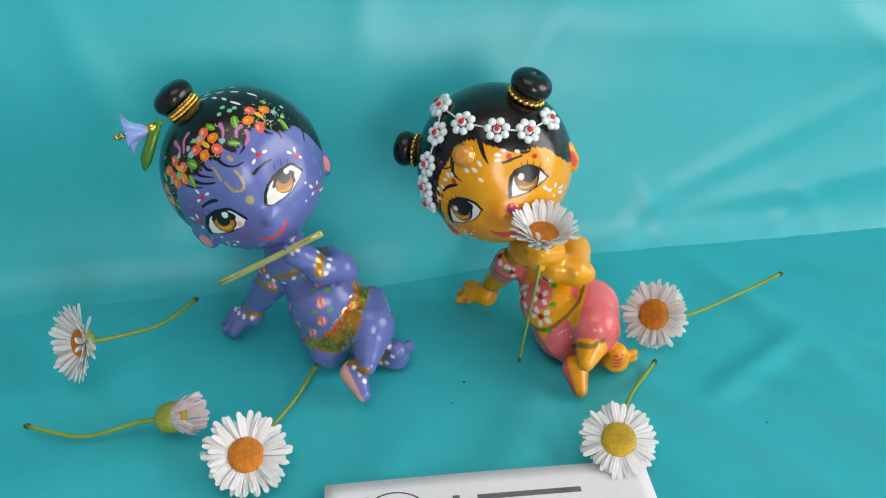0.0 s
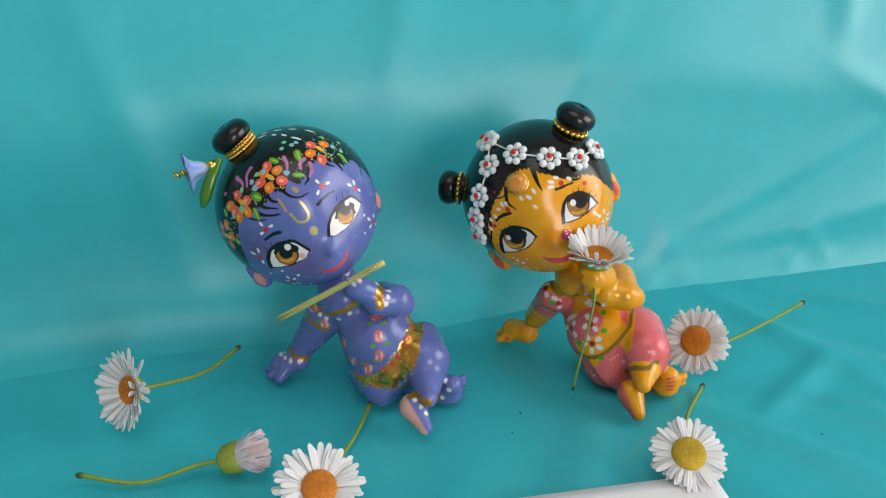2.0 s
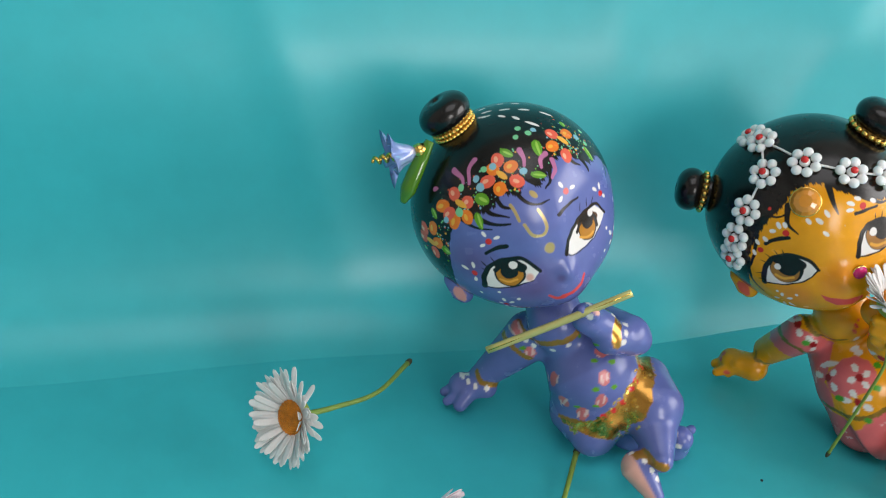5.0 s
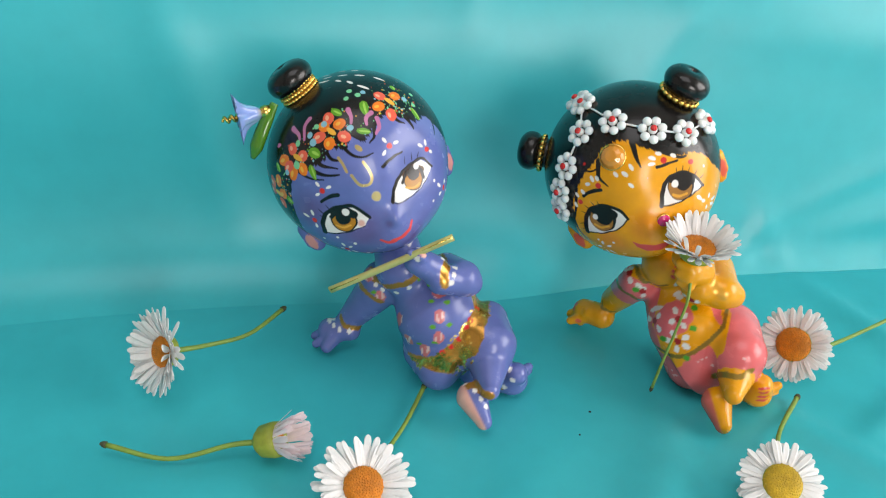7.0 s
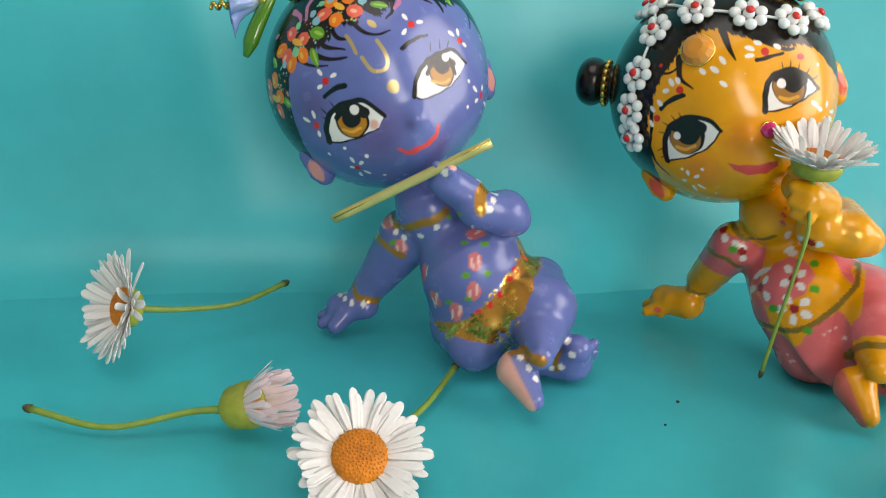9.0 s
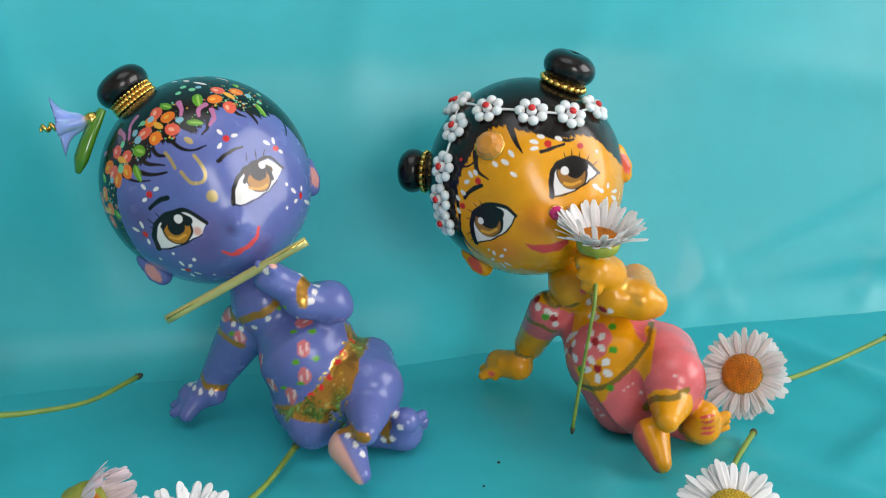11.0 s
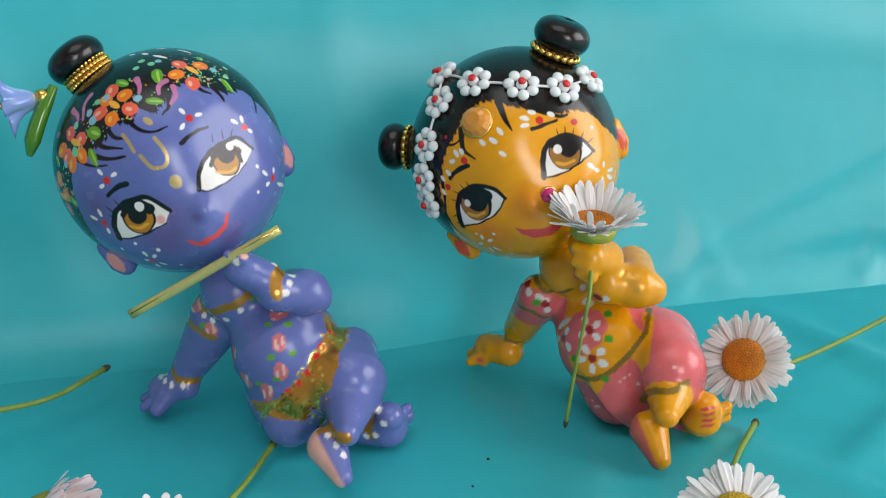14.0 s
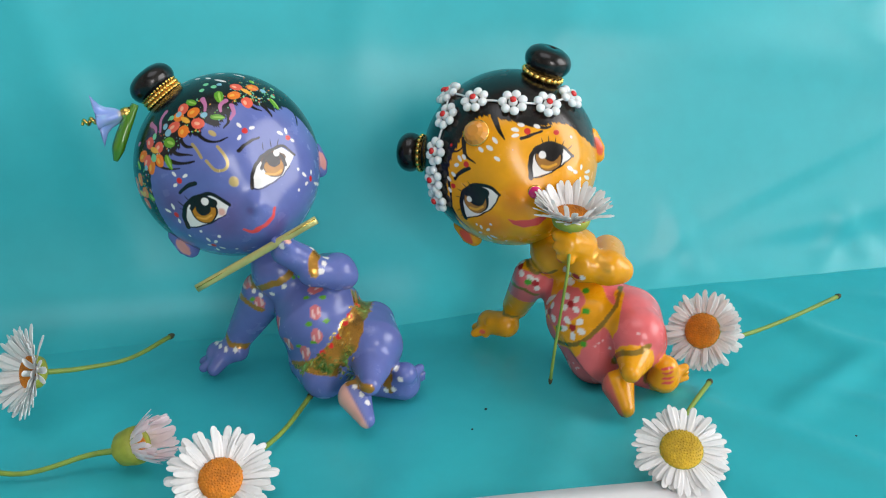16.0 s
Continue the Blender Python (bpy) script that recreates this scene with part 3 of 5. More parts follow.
def doll(name, centre, head_turn, frame_limbs, body_turn, pivot, paint_head, paint_body, ears, buns, skin_colour, label, more=()):
    """One painted doll: head, ears, hair knots and body in a single mesh."""
    turn = np.array(Euler([radians(a) for a in head_turn]).to_matrix())
    verts, faces, cols, gilts = [], [], [], []

    def add(p, q, brush):
        faces.append(q + sum(len(v) for v in verts))
        verts.append(p)
        cols.append(brush.c)
        gilts.append(brush.g)

    p, q = head_skin()
    brush = Brush(p, skin_colour, onto_head)
    paint_head(brush)
    add(p @ turn.T + centre, q, brush)
    for lon, lat in ears:
        d = lonlat(lon, lat)
        up = np.array((0, 0.15, 1.0))
        front = np.array((0, -1.0, 0))
        limbs = [(bone(d * 22.6 + up * 2.6, d * 22.8 - up * 2.6, 3.0, 2.2), 0.1), (bone(d * 24.4 + up * 3.4, d * 24.6 - up * 0.5, 1.9, 1.5), 0.8)]
        ep, eq = skin(limbs, d * 23 - 8, d * 23 + 8, 0.4, False)
        eb = Brush(ep, skin_colour)
        eb.stroke([d * 24.8 + up * 2.4 + front * 1.8, d * 24.2 - up * 2.0 + front * 1.8], 1.5, 1.1, (0.66, 0.30, 0.28) if skin_colour == SKIN_BLUE else (0.7, 0.10, 0.05))
        add(ep @ turn.T + centre, eq, eb)
    for lon, lat, r, rise, squash in buns:
        d = lonlat(lon, lat)
        a = np.array((0.3, 0.5, 0.1)) if abs(d[2]) > 0.9 else np.array((0, 0, 1.0))
        s = unit(np.cross(d, a))
        t = np.cross(d, s)
        rings = []
        prof = [(4.2, 22.5), (4.2, 24.0), (4.2, 26.2)] + [(r * math.cos(b) ** 0.7, 24.6 + rise + r * squash * math.sin(b)) for b in np.linspace(-1.0, 1.3, 16)] + [(0.9, 24.6 + rise + r * squash * 0.97), (0.6, 24.6 + rise + r * squash * 0.7), (0.05, 24.6 + rise + r * squash * 0.6)]
        for rad, high in prof:
            ang = np.linspace(0, 2 * math.pi, 36, endpoint=False)
            rings.append(d * high + rad * (np.cos(ang)[:, None] * s + np.sin(ang)[:, None] * t))
        bp = np.vstack(rings)
        i = np.arange(len(bp)).reshape(len(rings), 36)
        j = np.roll(i, -1, 1)
        add(bp @ turn.T + centre, np.stack([i[:-1], i[1:], j[1:], j[:-1]], -1).reshape(-1, 4)[:, ::-1], Brush(bp, HAIR))
    p, q = skin(frame_limbs + list(more), (-77, 180, -0.5), (-6, 234, 49.0), 0.45)
    brush = Brush(p, skin_colour, onto_limbs(frame_limbs), frame_limbs)
    paint_body(brush)
    m = np.array(Matrix.Rotation(radians(body_turn), 3, "Z"))
    add((p - np.array((-24.5, 186.0, 0))) @ m.T + np.array(pivot), q, brush)
    v = np.vstack(verts) * MM
    origin = np.array((np.mean(verts[-1][:, 0]) * MM, np.mean(verts[-1][:, 1]) * MM, 0.0))
    mesh = bpy.data.meshes.new(name)
    mesh.from_pydata((v - origin).tolist(), [], np.vstack(faces).tolist())
    mesh.update()
    c = np.hstack([np.vstack(cols).clip(0, 1), np.ones((len(v), 1))])
    mesh.attributes.new("paint", "FLOAT_COLOR", "POINT").data.foreach_set("color", c.astype(np.float32).ravel())
    mesh.attributes.new("gilt", "FLOAT", "POINT").data.foreach_set("value", np.concatenate(gilts).astype(np.float32))
    mesh.polygons.foreach_set("use_smooth", [True] * len(mesh.polygons))
    mesh.materials.append(ENAMEL)
    ob = new(name, mesh)
    ob.location = origin
    return tagged(ob, label, "doll", "painted dolls")


# ---- the paint on the dolls ----
WHITE, BLACK, RED, DARKRED, LIPS = (0.80, 0.78, 0.76), (0.008, 0.007, 0.007), (0.60, 0.025, 0.02), (0.35, 0.01, 0.015), (0.68, 0.07, 0.07)
PLUM, RUST, BLUSH, SOLE = (0.115, 0.10, 0.28), (0.74, 0.26, 0.012), (0.72, 0.40, 0.34), (0.62, 0.13, 0.10)
IRIS, AMBERP, BROWN, BROWNEYE = (0.45, 0.19, 0.012), (0.72, 0.36, 0.04), (0.09, 0.035, 0.01), (0.33, 0.15, 0.03)
GILT, GOLDP, OCHRE, BRONZE = (0.52, 0.40, 0.16), (0.60, 0.30, 0.05), (0.40, 0.20, 0.03), (0.30, 0.19, 0.03)
ORANGE, CORAL, MARIGOLD, LEAF, GREENP = (0.80, 0.20, 0.02), (0.76, 0.12, 0.07), (0.82, 0.42, 0.05), (0.11, 0.33, 0.02), (0.06, 0.33, 0.02)
PINKP, MINT, SKYP, ROSE, PALEROSE, PALEPINK, PINK, PEACH, LIME = (0.48, 0.16, 0.33), (0.18, 0.58, 0.30), (0.22, 0.48, 0.60), (0.62, 0.17, 0.18), (0.76, 0.52, 0.50), (0.85, 0.5, 0.5), (0.74, 0.15, 0.16), (0.85, 0.40, 0.25), (0.30, 0.55, 0.08)
GLITTER_GREEN, GLITTER_GOLD = [(0.25, 0.32, 0.05), (0.12, 0.2, 0.03), (0.4, 0.42, 0.12)], [(0.9, 0.55, 0.08), (0.95, 0.7, 0.2), (0.7, 0.35, 0.03)]
BLUE_HAIRLINE = [(-180, -40), (-88, -35), (-72, -20), (-66, 0), (-64, 14), (-60, 28), (-54, 35), (-40, 35), (-31, 37), (-24, 43), (-12, 39), (-5, 46), (1, 38), (6, 40), (22, 44), (32, 43), (37, 35), (43, 27), (55, 24), (59, 12), (64, -5), (76, -20), (180, -40)]
YELLOW_HAIRLINE = [(-180, -40), (-80, -35), (-60, -18), (-54, -5), (-51, 8), (-44, 21), (-32, 33), (-23, 38), (-14, 45), (1, 46), (11, 42), (15, 35), (23, 28), (34, 18), (44, 14), (51, 7), (54, -2), (63, -15), (82, -25), (180, -40)]


def hairline(b, line):
    d = unit(b.p)
    lon, lat = np.degrees(np.arctan2(d[:, 0], -d[:, 1])), np.degrees(np.arcsin(d[:, 2].clip(-1, 1)))
    edge = np.interp(lon, *zip(*line)) + 0.7 * np.sin(lon * 1.7) + 0.5 * np.sin(lon * 4.3 + 1)
    b.lay(lat - edge + 0.5, HAIR)


def speckle(b, spots):
    """Fine dots of thin paint round each painted posy."""
    rng = random.Random(5)
    for lon, lat in spots:
        for _ in range(110):
            a, r = rng.uniform(0, 6.3), abs(rng.gauss(0, 8)) + 3
            x, y = lon + r * math.cos(a) / max(0.4, math.cos(radians(lat))), lat + r * math.sin(a)
            if y < np.interp(x, *zip(*BLUE_HAIRLINE)) + 2:
                continue
            b.dab(on_face(x, y), rng.uniform(0.09, 0.26), rng.choice([MINT, LEAF, MARIGOLD, SKYP, MINT, CORAL]))


def glitter(b, start, end, r, count, colours):
    rng = random.Random(9)
    for _ in range(count):
        h = rng.random()
        at = np.array([s + (e - s) * h + rng.gauss(0, r / 2) for s, e in zip(start, end)])[None]
        b.dab(at[0], rng.uniform(0.2, 0.42), rng.choice(colours), gilt=0.9)


def dress(b):
    """The pink dress: trunk, hips, thigh and one short sleeve."""
    near = np.argmin(np.stack([limb(b.p) for limb, _ in b.limbs]), 0)
    x, y, z = b.p.T
    cloth = np.isin(near, (0, 1, 3, 20)) | ((near == 4) & (y > 196.6)) | ((near == 6) & (x < -19)) | ((near == 8) & (z > 17 - 0.35 * (x + 56)))
    b.lay((cloth & (z < 34)).astype(float), PINK)
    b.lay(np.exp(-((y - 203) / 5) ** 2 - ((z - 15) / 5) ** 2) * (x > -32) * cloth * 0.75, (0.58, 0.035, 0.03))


def sole(b, colour):
    """The underside of the raised foot."""
    a, w = np.array((-26.4, 192.0, 6.5)), np.array((3.4, -6.9, -2.4))
    v = b.p - a
    h = (v @ w / (w @ w)).clip(-0.3, 1.2)
    out = (v - h[:, None] * w) @ unit(np.array((-0.62, -0.58, -0.42)))
    near = np.argmin(np.stack([limb(b.p) for limb, _ in b.limbs]), 0)
    b.lay(((out - 0.6) / 0.5 + 0.5) * (near == 5), colour)


def paint_blue_head(b):
    f = on_face
    hairline(b, BLUE_HAIRLINE)
    b.stroke([f(-16.9, 49.6), f(-12.2, 37.5), f(-6.1, 31.7), f(3.2, 30.2)], 0.58, 0.16, HAIR)
    b.stroke([f(-28.9, 47.9), f(-26.3, 37.6), f(-19.3, 33.8)], 0.65, 0.19, HAIR)
    b.stroke([f(-38.5, 45.4), f(-34.7, 35.4), f(-23.4, 30.4)], 0.77, 0.19, HAIR)
    b.stroke([f(-50.4, 37.2), f(-35.4, 29.5), f(-23.6, 26.7)], 0.77, 0.19, HAIR)
    b.stroke([f(16.5, 44.4), f(10, 38.2), f(4.5, 36)], 0.58, 0.16, HAIR)
    b.stroke([f(33.3, 43.9), f(32.9, 36.1), f(35.4, 31.7)], 0.65, 0.16, HAIR)
    b.stroke([f(-55.3, 33.6), f(-45.1, 28.5), f(-34.7, 26.1)], 0.52, 0.13, HAIR)
    b.stroke([f(-10.3, 53.3), f(-1.6, 42.1), f(4.2, 38.8)], 0.52, 0.13, HAIR)
    b.stroke([f(40, 36.2), f(39.1, 27.7), f(38.3, 25.3)], 0.52, 0.13, HAIR)
    b.stroke([f(62.5, 23.9), f(57.2, 16), f(51.5, 11)], 0.52, 0.16, HAIR)
    speckle(b, [(28, 40), (-14, 47), (-45, 40), (-62, 22), (48, 40)])
    b.stroke([f(-18.7, 58.3), f(-18.1, 62.5)], 1.37, 1.44, CORAL)
    b.stroke([f(-19.9, 59.8), f(-19.6, 62.4)], 0.48, 0.41, PEACH)
    b.stroke([f(-12, 53.9), f(-6.8, 54.8)], 1.37, 1.44, ORANGE)
    b.stroke([f(-11.7, 54.6), f(-8.5, 55.1)], 0.48, 0.41, MARIGOLD)
    b.stroke([f(-12.3, 47.8), f(-8.2, 44.7)], 1.37, 1.44, CORAL)
    b.stroke([f(-12.1, 47.2), f(-9.6, 45.4)], 0.48, 0.41, PEACH)
    b.stroke([f(-22.6, 47.4), f(-24.4, 44.1)], 1.37, 1.44, ORANGE)
    b.stroke([f(-24.2, 46.6), f(-25.2, 44.7)], 0.48, 0.41, MARIGOLD)
    b.stroke([f(-28.5, 51.4), f(-34.4, 50.4)], 1.37, 1.44, CORAL)
    b.stroke([f(-31.5, 51.3), f(-35, 50.7)], 0.48, 0.41, PEACH)
    b.stroke([f(-23.7, 55.5), f(-27.1, 57.5)], 1.37, 1.44, ORANGE)
    b.stroke([f(-26, 56.3), f(-28.1, 57.5)], 0.48, 0.41, MARIGOLD)
    b.stroke([f(-22, 54.3), f(-16.9, 49.7)], 0.75, 0.62, MARIGOLD)
    b.stroke([f(-58.1, 44.4), f(-61.6, 46.7)], 1.37, 1.44, CORAL)
    b.stroke([f(-60.4, 45), f(-62.5, 46.4)], 0.48, 0.41, PEACH)
    b.stroke([f(-64.7, 39), f(-72.5, 36.9)], 1.37, 1.44, ORANGE)
    b.stroke([f(-68.3, 38.2), f(-73, 36.9)], 0.48, 0.41, MARIGOLD)
    b.stroke([f(-49.9, 41.5), f(-47.5, 41.8)], 1.37, 1.44, CORAL)
    b.stroke([f(-50.3, 41.6), f(-48.8, 41.8)], 0.48, 0.41, PEACH)
    b.stroke([f(-56.9, 33.8), f(-59.2, 28.9)], 1.37, 1.44, ORANGE)
    b.stroke([f(-58.6, 32.3), f(-60, 29.3)], 0.48, 0.41, MARIGOLD)
    b.stroke([f(-60.3, 36.5), f(-64.7, 33.2)], 1.37, 1.44, CORAL)
    b.stroke([f(-62.7, 35.4), f(-65.4, 33.4)], 0.48, 0.41, PEACH)
    b.stroke([f(-50.2, 35.7), f(-48.4, 32.2)], 1.37, 1.44, ORANGE)
    b.stroke([f(-50.6, 34.7), f(-49.5, 32.6)], 0.48, 0.41, MARIGOLD)
    b.stroke([f(-57, 42), f(-50.1, 39.1)], 0.75, 0.62, MARIGOLD)
    b.stroke([f(-82.6, 19.8), f(-86.4, 22.2)], 1.37, 1.44, CORAL)
    b.stroke([f(-85.3, 19.9), f(-87.6, 21.3)], 0.48, 0.41, PEACH)
    b.stroke([f(-76.2, 22.1), f(-75.4, 26)], 1.37, 1.44, ORANGE)
    b.stroke([f(-77.3, 22.8), f(-76.8, 25.2)], 0.48, 0.41, MARIGOLD)
    b.stroke([f(-83.8, 15.6), f(-88.2, 15.1)], 1.37, 1.44, CORAL)
    b.stroke([f(-86.8, 14.7), f(-89.7, 14.2)], 0.48, 0.41, PEACH)
    b.stroke([f(-73.7, 16.1), f(-71, 16.3)], 1.37, 1.44, ORANGE)
    b.stroke([f(-74.1, 15.8), f(-72.5, 15.9)], 0.48, 0.41, MARIGOLD)
    b.stroke([f(-76.6, 10.8), f(-76, 7.3)], 1.37, 1.44, CORAL)
    b.stroke([f(-77.8, 9.2), f(-77.5, 7.1)], 0.48, 0.41, PEACH)
    b.stroke([f(-81.9, 15.6), f(-74.2, 14.7)], 0.75, 0.62, MARIGOLD)
    b.stroke([f(42.8, 51.1), f(42.9, 54.2)], 1.37, 1.44, CORAL)
    b.stroke([f(42, 52.8), f(42.1, 54.7)], 0.48, 0.41, PEACH)
    b.stroke([f(49.9, 45.7), f(54.7, 44.8)], 1.37, 1.44, ORANGE)
    b.stroke([f(50.3, 46.4), f(53.2, 45.9)], 0.48, 0.41, MARIGOLD)
    b.stroke([f(34.9, 42.5), f(30.7, 39.5)], 1.37, 1.44, CORAL)
    b.stroke([f(32.6, 42.4), f(30.2, 40.5)], 0.48, 0.41, PEACH)
    b.stroke([f(34.2, 48.8), f(28.4, 49.9)], 1.37, 1.44, ORANGE)
    b.stroke([f(31.5, 49.8), f(28, 50.5)], 0.48, 0.41, MARIGOLD)
    b.stroke([f(43.4, 49), f(42.7, 43.3)], 0.75, 0.62, MARIGOLD)
    b.stroke([f(24.4, 57.4), f(16.8, 51.5)], 1.28, 0.93, LEAF)
    b.stroke([f(24.9, 57.1), f(17.3, 51.2)], 0.35, 0.29, LIME)
    b.stroke([f(2.3, 45.7), f(9, 41.6)], 0.91, 0.66, LEAF)
    b.stroke([f(2.9, 45.4), f(9.6, 41.3)], 0.25, 0.21, LIME)
    b.stroke([f(-40.1, 43.4), f(-35.3, 41)], 1.51, 1.1, LEAF)
    b.stroke([f(-39.5, 43.4), f(-34.7, 40.9)], 0.41, 0.34, LIME)
    b.stroke([f(-42.5, 35.2), f(-40.6, 27.8)], 0.98, 0.71, LEAF)
    b.stroke([f(-42, 35.1), f(-40.1, 27.8)], 0.27, 0.22, LIME)
    b.stroke([f(-9.4, 64.1), f(-3.6, 59.7)], 1.13, 0.82, LEAF)
    b.stroke([f(-8.5, 63.8), f(-2.9, 59.5)], 0.31, 0.26, LIME)
    b.stroke([f(50.6, 32.9), f(47.8, 26.4)], 0.91, 0.66, LEAF)
    b.stroke([f(51.4, 32.3), f(48.6, 25.7)], 0.25, 0.21, LIME)
    b.stroke([f(-68.2, 14.2), f(-64.5, 12)], 1.06, 0.77, LEAF)
    b.stroke([f(-67.5, 14.3), f(-63.9, 12.1)], 0.29, 0.24, LIME)
    b.stroke([f(-77.6, 34.2), f(-73.1, 30.7)], 0.83, 0.6, LEAF)
    b.stroke([f(-76.8, 34.4), f(-72.3, 30.8)], 0.23, 0.19, LIME)
    b.stroke([f(64, 48.2), f(61, 46.7)], 0.83, 0.6, LEAF)
    b.stroke([f(64.6, 47.6), f(61.6, 46.1)], 0.23, 0.19, LIME)
    b.stroke([f(-43.6, 63.6), f(-49, 58.8), f(-47.5, 50.9)], 0.62, 0.34, PINKP)
    b.stroke([f(-66.1, 57.5), f(-55.6, 54.5), f(-52.8, 50.9)], 0.62, 0.34, PINKP)
    b.stroke([f(6.4, 60), f(4.4, 55.3), f(0.5, 51.8)], 0.62, 0.34, PINKP)
    b.stroke([f(21.7, 49.8), f(14.6, 49.3), f(11, 45.9)], 0.62, 0.34, PINKP)
    b.stroke([f(21.5, 45.2), f(17.8, 40.9), f(12.5, 38.5)], 0.62, 0.34, PINKP)
    b.stroke([f(-81.1, 44.5), f(-76.7, 45.9)], 0.62, 0.34, PINKP)
    b.dab(f(-38.1, 48.7), 0.96, SKYP)
    b.dab(f(-33.6, 57.7), 0.69, MINT)
    b.dab(f(-41.4, 53.2), 0.75, SKYP)
    b.dab(f(-54.4, 48.9), 0.75, MINT)
    b.dab(f(30.9, 69.5), 0.69, MINT)
    b.dab(f(30.4, 63.4), 0.75, MINT)
    b.dab(f(37.8, 62.2), 0.62, SKYP)
    b.dab(f(15.8, 67), 0.62, MINT)
    b.dab(f(55, 39.4), 0.82, SKYP)
    b.dab(f(55.5, 32.9), 0.62, MINT)
    b.dab(f(66.7, 35.5), 0.62, MINT)
    b.dab(f(-24.6, 58.1), 0.82, SKYP)
    b.dab(f(-2.2, 49.4), 0.82, SKYP)
    b.dab(f(-54.7, 36.2), 0.96, MINT)
    b.dab(f(-64.6, 31.4), 0.69, SKYP)
    b.dab(f(-86.6, 7.4), 0.62, MINT)
    b.dab(f(-104.3, 0.3), 0.55, SKYP)
    b.stroke([f(178.3, 84.8), f(109.7, 84.6)], 0.41, 0.41, WHITE)
    b.stroke([f(156.4, 80.3), f(126.2, 79.4)], 0.41, 0.41, WHITE)
    b.stroke([f(76.4, 81.4), f(60.6, 78.4)], 0.41, 0.41, WHITE)
    b.stroke([f(104.4, 77.6), f(93.2, 73.2)], 0.41, 0.41, WHITE)
    b.stroke([f(59.9, 74.4), f(52.8, 71.1)], 0.41, 0.41, WHITE)
    b.stroke([f(83.1, 69), f(79, 64.2)], 0.41, 0.41, WHITE)
    b.stroke([f(49.2, 67.2), f(46.9, 60.3)], 0.41, 0.41, WHITE)
    b.stroke([f(75.3, 58.6), f(71.2, 52.9)], 0.41, 0.41, WHITE)
    b.stroke([f(160.4, 73.7), f(148.4, 72.6)], 0.41, 0.41, WHITE)
    b.stroke([f(130.3, 68.6), f(123.8, 66.8)], 0.41, 0.41, WHITE)
    b.stroke([f(111.6, 66.2), f(104.7, 63.3)], 0.41, 0.41, WHITE)
    b.dab(f(-23.4, -10), 5.49, PLUM, soft=6.0)
    b.dab(f(2.2, -25.1), 2.58, PLUM, soft=4.0)
    b.dab(f(-50.1, 8.5), 3.87, PLUM, soft=6.0)
    b.stroke([f(14.6, 31.4), f(14.2, 34.1)], 0.34, 0.48, WHITE)
    b.stroke([f(18.7, 28), f(22.2, 27.3)], 0.34, 0.48, WHITE)
    b.stroke([f(11.2, 27.6), f(7.7, 26.6)], 0.34, 0.48, WHITE)
    b.dab(f(15.1, 28.6), 0.71, RED)
    b.stroke([f(36.4, 13.5), f(34.6, 16.6)], 0.34, 0.48, WHITE)
    b.stroke([f(39.5, 12.7), f(40.7, 15.1)], 0.34, 0.48, WHITE)
    b.stroke([f(39.4, 8), f(40.4, 6.1)], 0.34, 0.48, WHITE)
    b.dab(f(38.4, 10), 0.71, RED)
    b.stroke([f(-39.7, 22.7), f(-41, 25.4)], 0.34, 0.48, WHITE)
    b.stroke([f(-35.3, 20.7), f(-32.2, 21.6)], 0.34, 0.48, WHITE)
    b.stroke([f(-41.3, 18.4), f(-43.8, 17.3)], 0.34, 0.48, WHITE)
    b.dab(f(-38.6, 19.6), 0.71, RED)
    b.stroke([f(-51, 3.9), f(-50.9, 7.4)], 0.34, 0.48, WHITE)
    b.stroke([f(-54.5, 2.5), f(-57.7, 4.7)], 0.34, 0.48, WHITE)
    b.stroke([f(-51.9, -2.6), f(-52.5, -5.1)], 0.34, 0.48, WHITE)
    b.dab(f(-51.4, 0.1), 0.71, RED)
    b.stroke([f(-40.3, -21.7), f(-40.4, -18.6)], 0.34, 0.48, WHITE)
    b.stroke([f(-37.9, -23.3), f(-35.7, -21.6)], 0.34, 0.48, WHITE)
    b.stroke([f(-42.6, -25), f(-44.5, -24.6)], 0.34, 0.48, WHITE)
    b.stroke([f(-38.3, -28.1), f(-36.4, -30.7)], 0.34, 0.48, WHITE)
    b.stroke([f(-41.7, -28.9), f(-43.4, -32.6)], 0.34, 0.48, WHITE)
    b.dab(f(-40.6, -25.5), 0.71, RED)
    b.stroke([f(33.9, -14.4), f(32.1, -11.6)], 0.34, 0.48, WHITE)
    b.stroke([f(38.8, -16.1), f(40.7, -14.5)], 0.34, 0.48, WHITE)
    b.stroke([f(33.2, -18), f(30.3, -18.1)], 0.34, 0.48, WHITE)
    b.stroke([f(39.8, -22.6), f(53.7, -31.5)], 0.34, 0.48, WHITE)
    b.dab(f(36.9, -18), 0.71, RED)
    b.dab(f(-41, -13), 0.39, WHITE)
    b.dab(f(-52.6, -15.6), 0.39, WHITE)
    b.dab(f(-31.6, -19), 0.45, WHITE)
    b.dab(f(31.1, -8.2), 0.39, WHITE)
    b.dab(f(24, -17.8), 0.39, WHITE)
    b.dab(f(48.4, -38.4), 0.39, WHITE)
    b.dab(f(-29.3, -33.6), 0.39, WHITE)
    b.fill([f(-0.3, -0.9), f(3.2, 4.5), f(10.2, 9), f(21.1, 10.7), f(30.6, 7.9), f(34.7, -0.3), f(27.7, -3.3), f(20, -5.1), f(10, -4.8), f(2.6, -3.6)], WHITE)
    b.dab(f(18.7, 2.3), 3.03, BLACK)
    b.dab(f(18.5, 2.1), 2.65, IRIS)
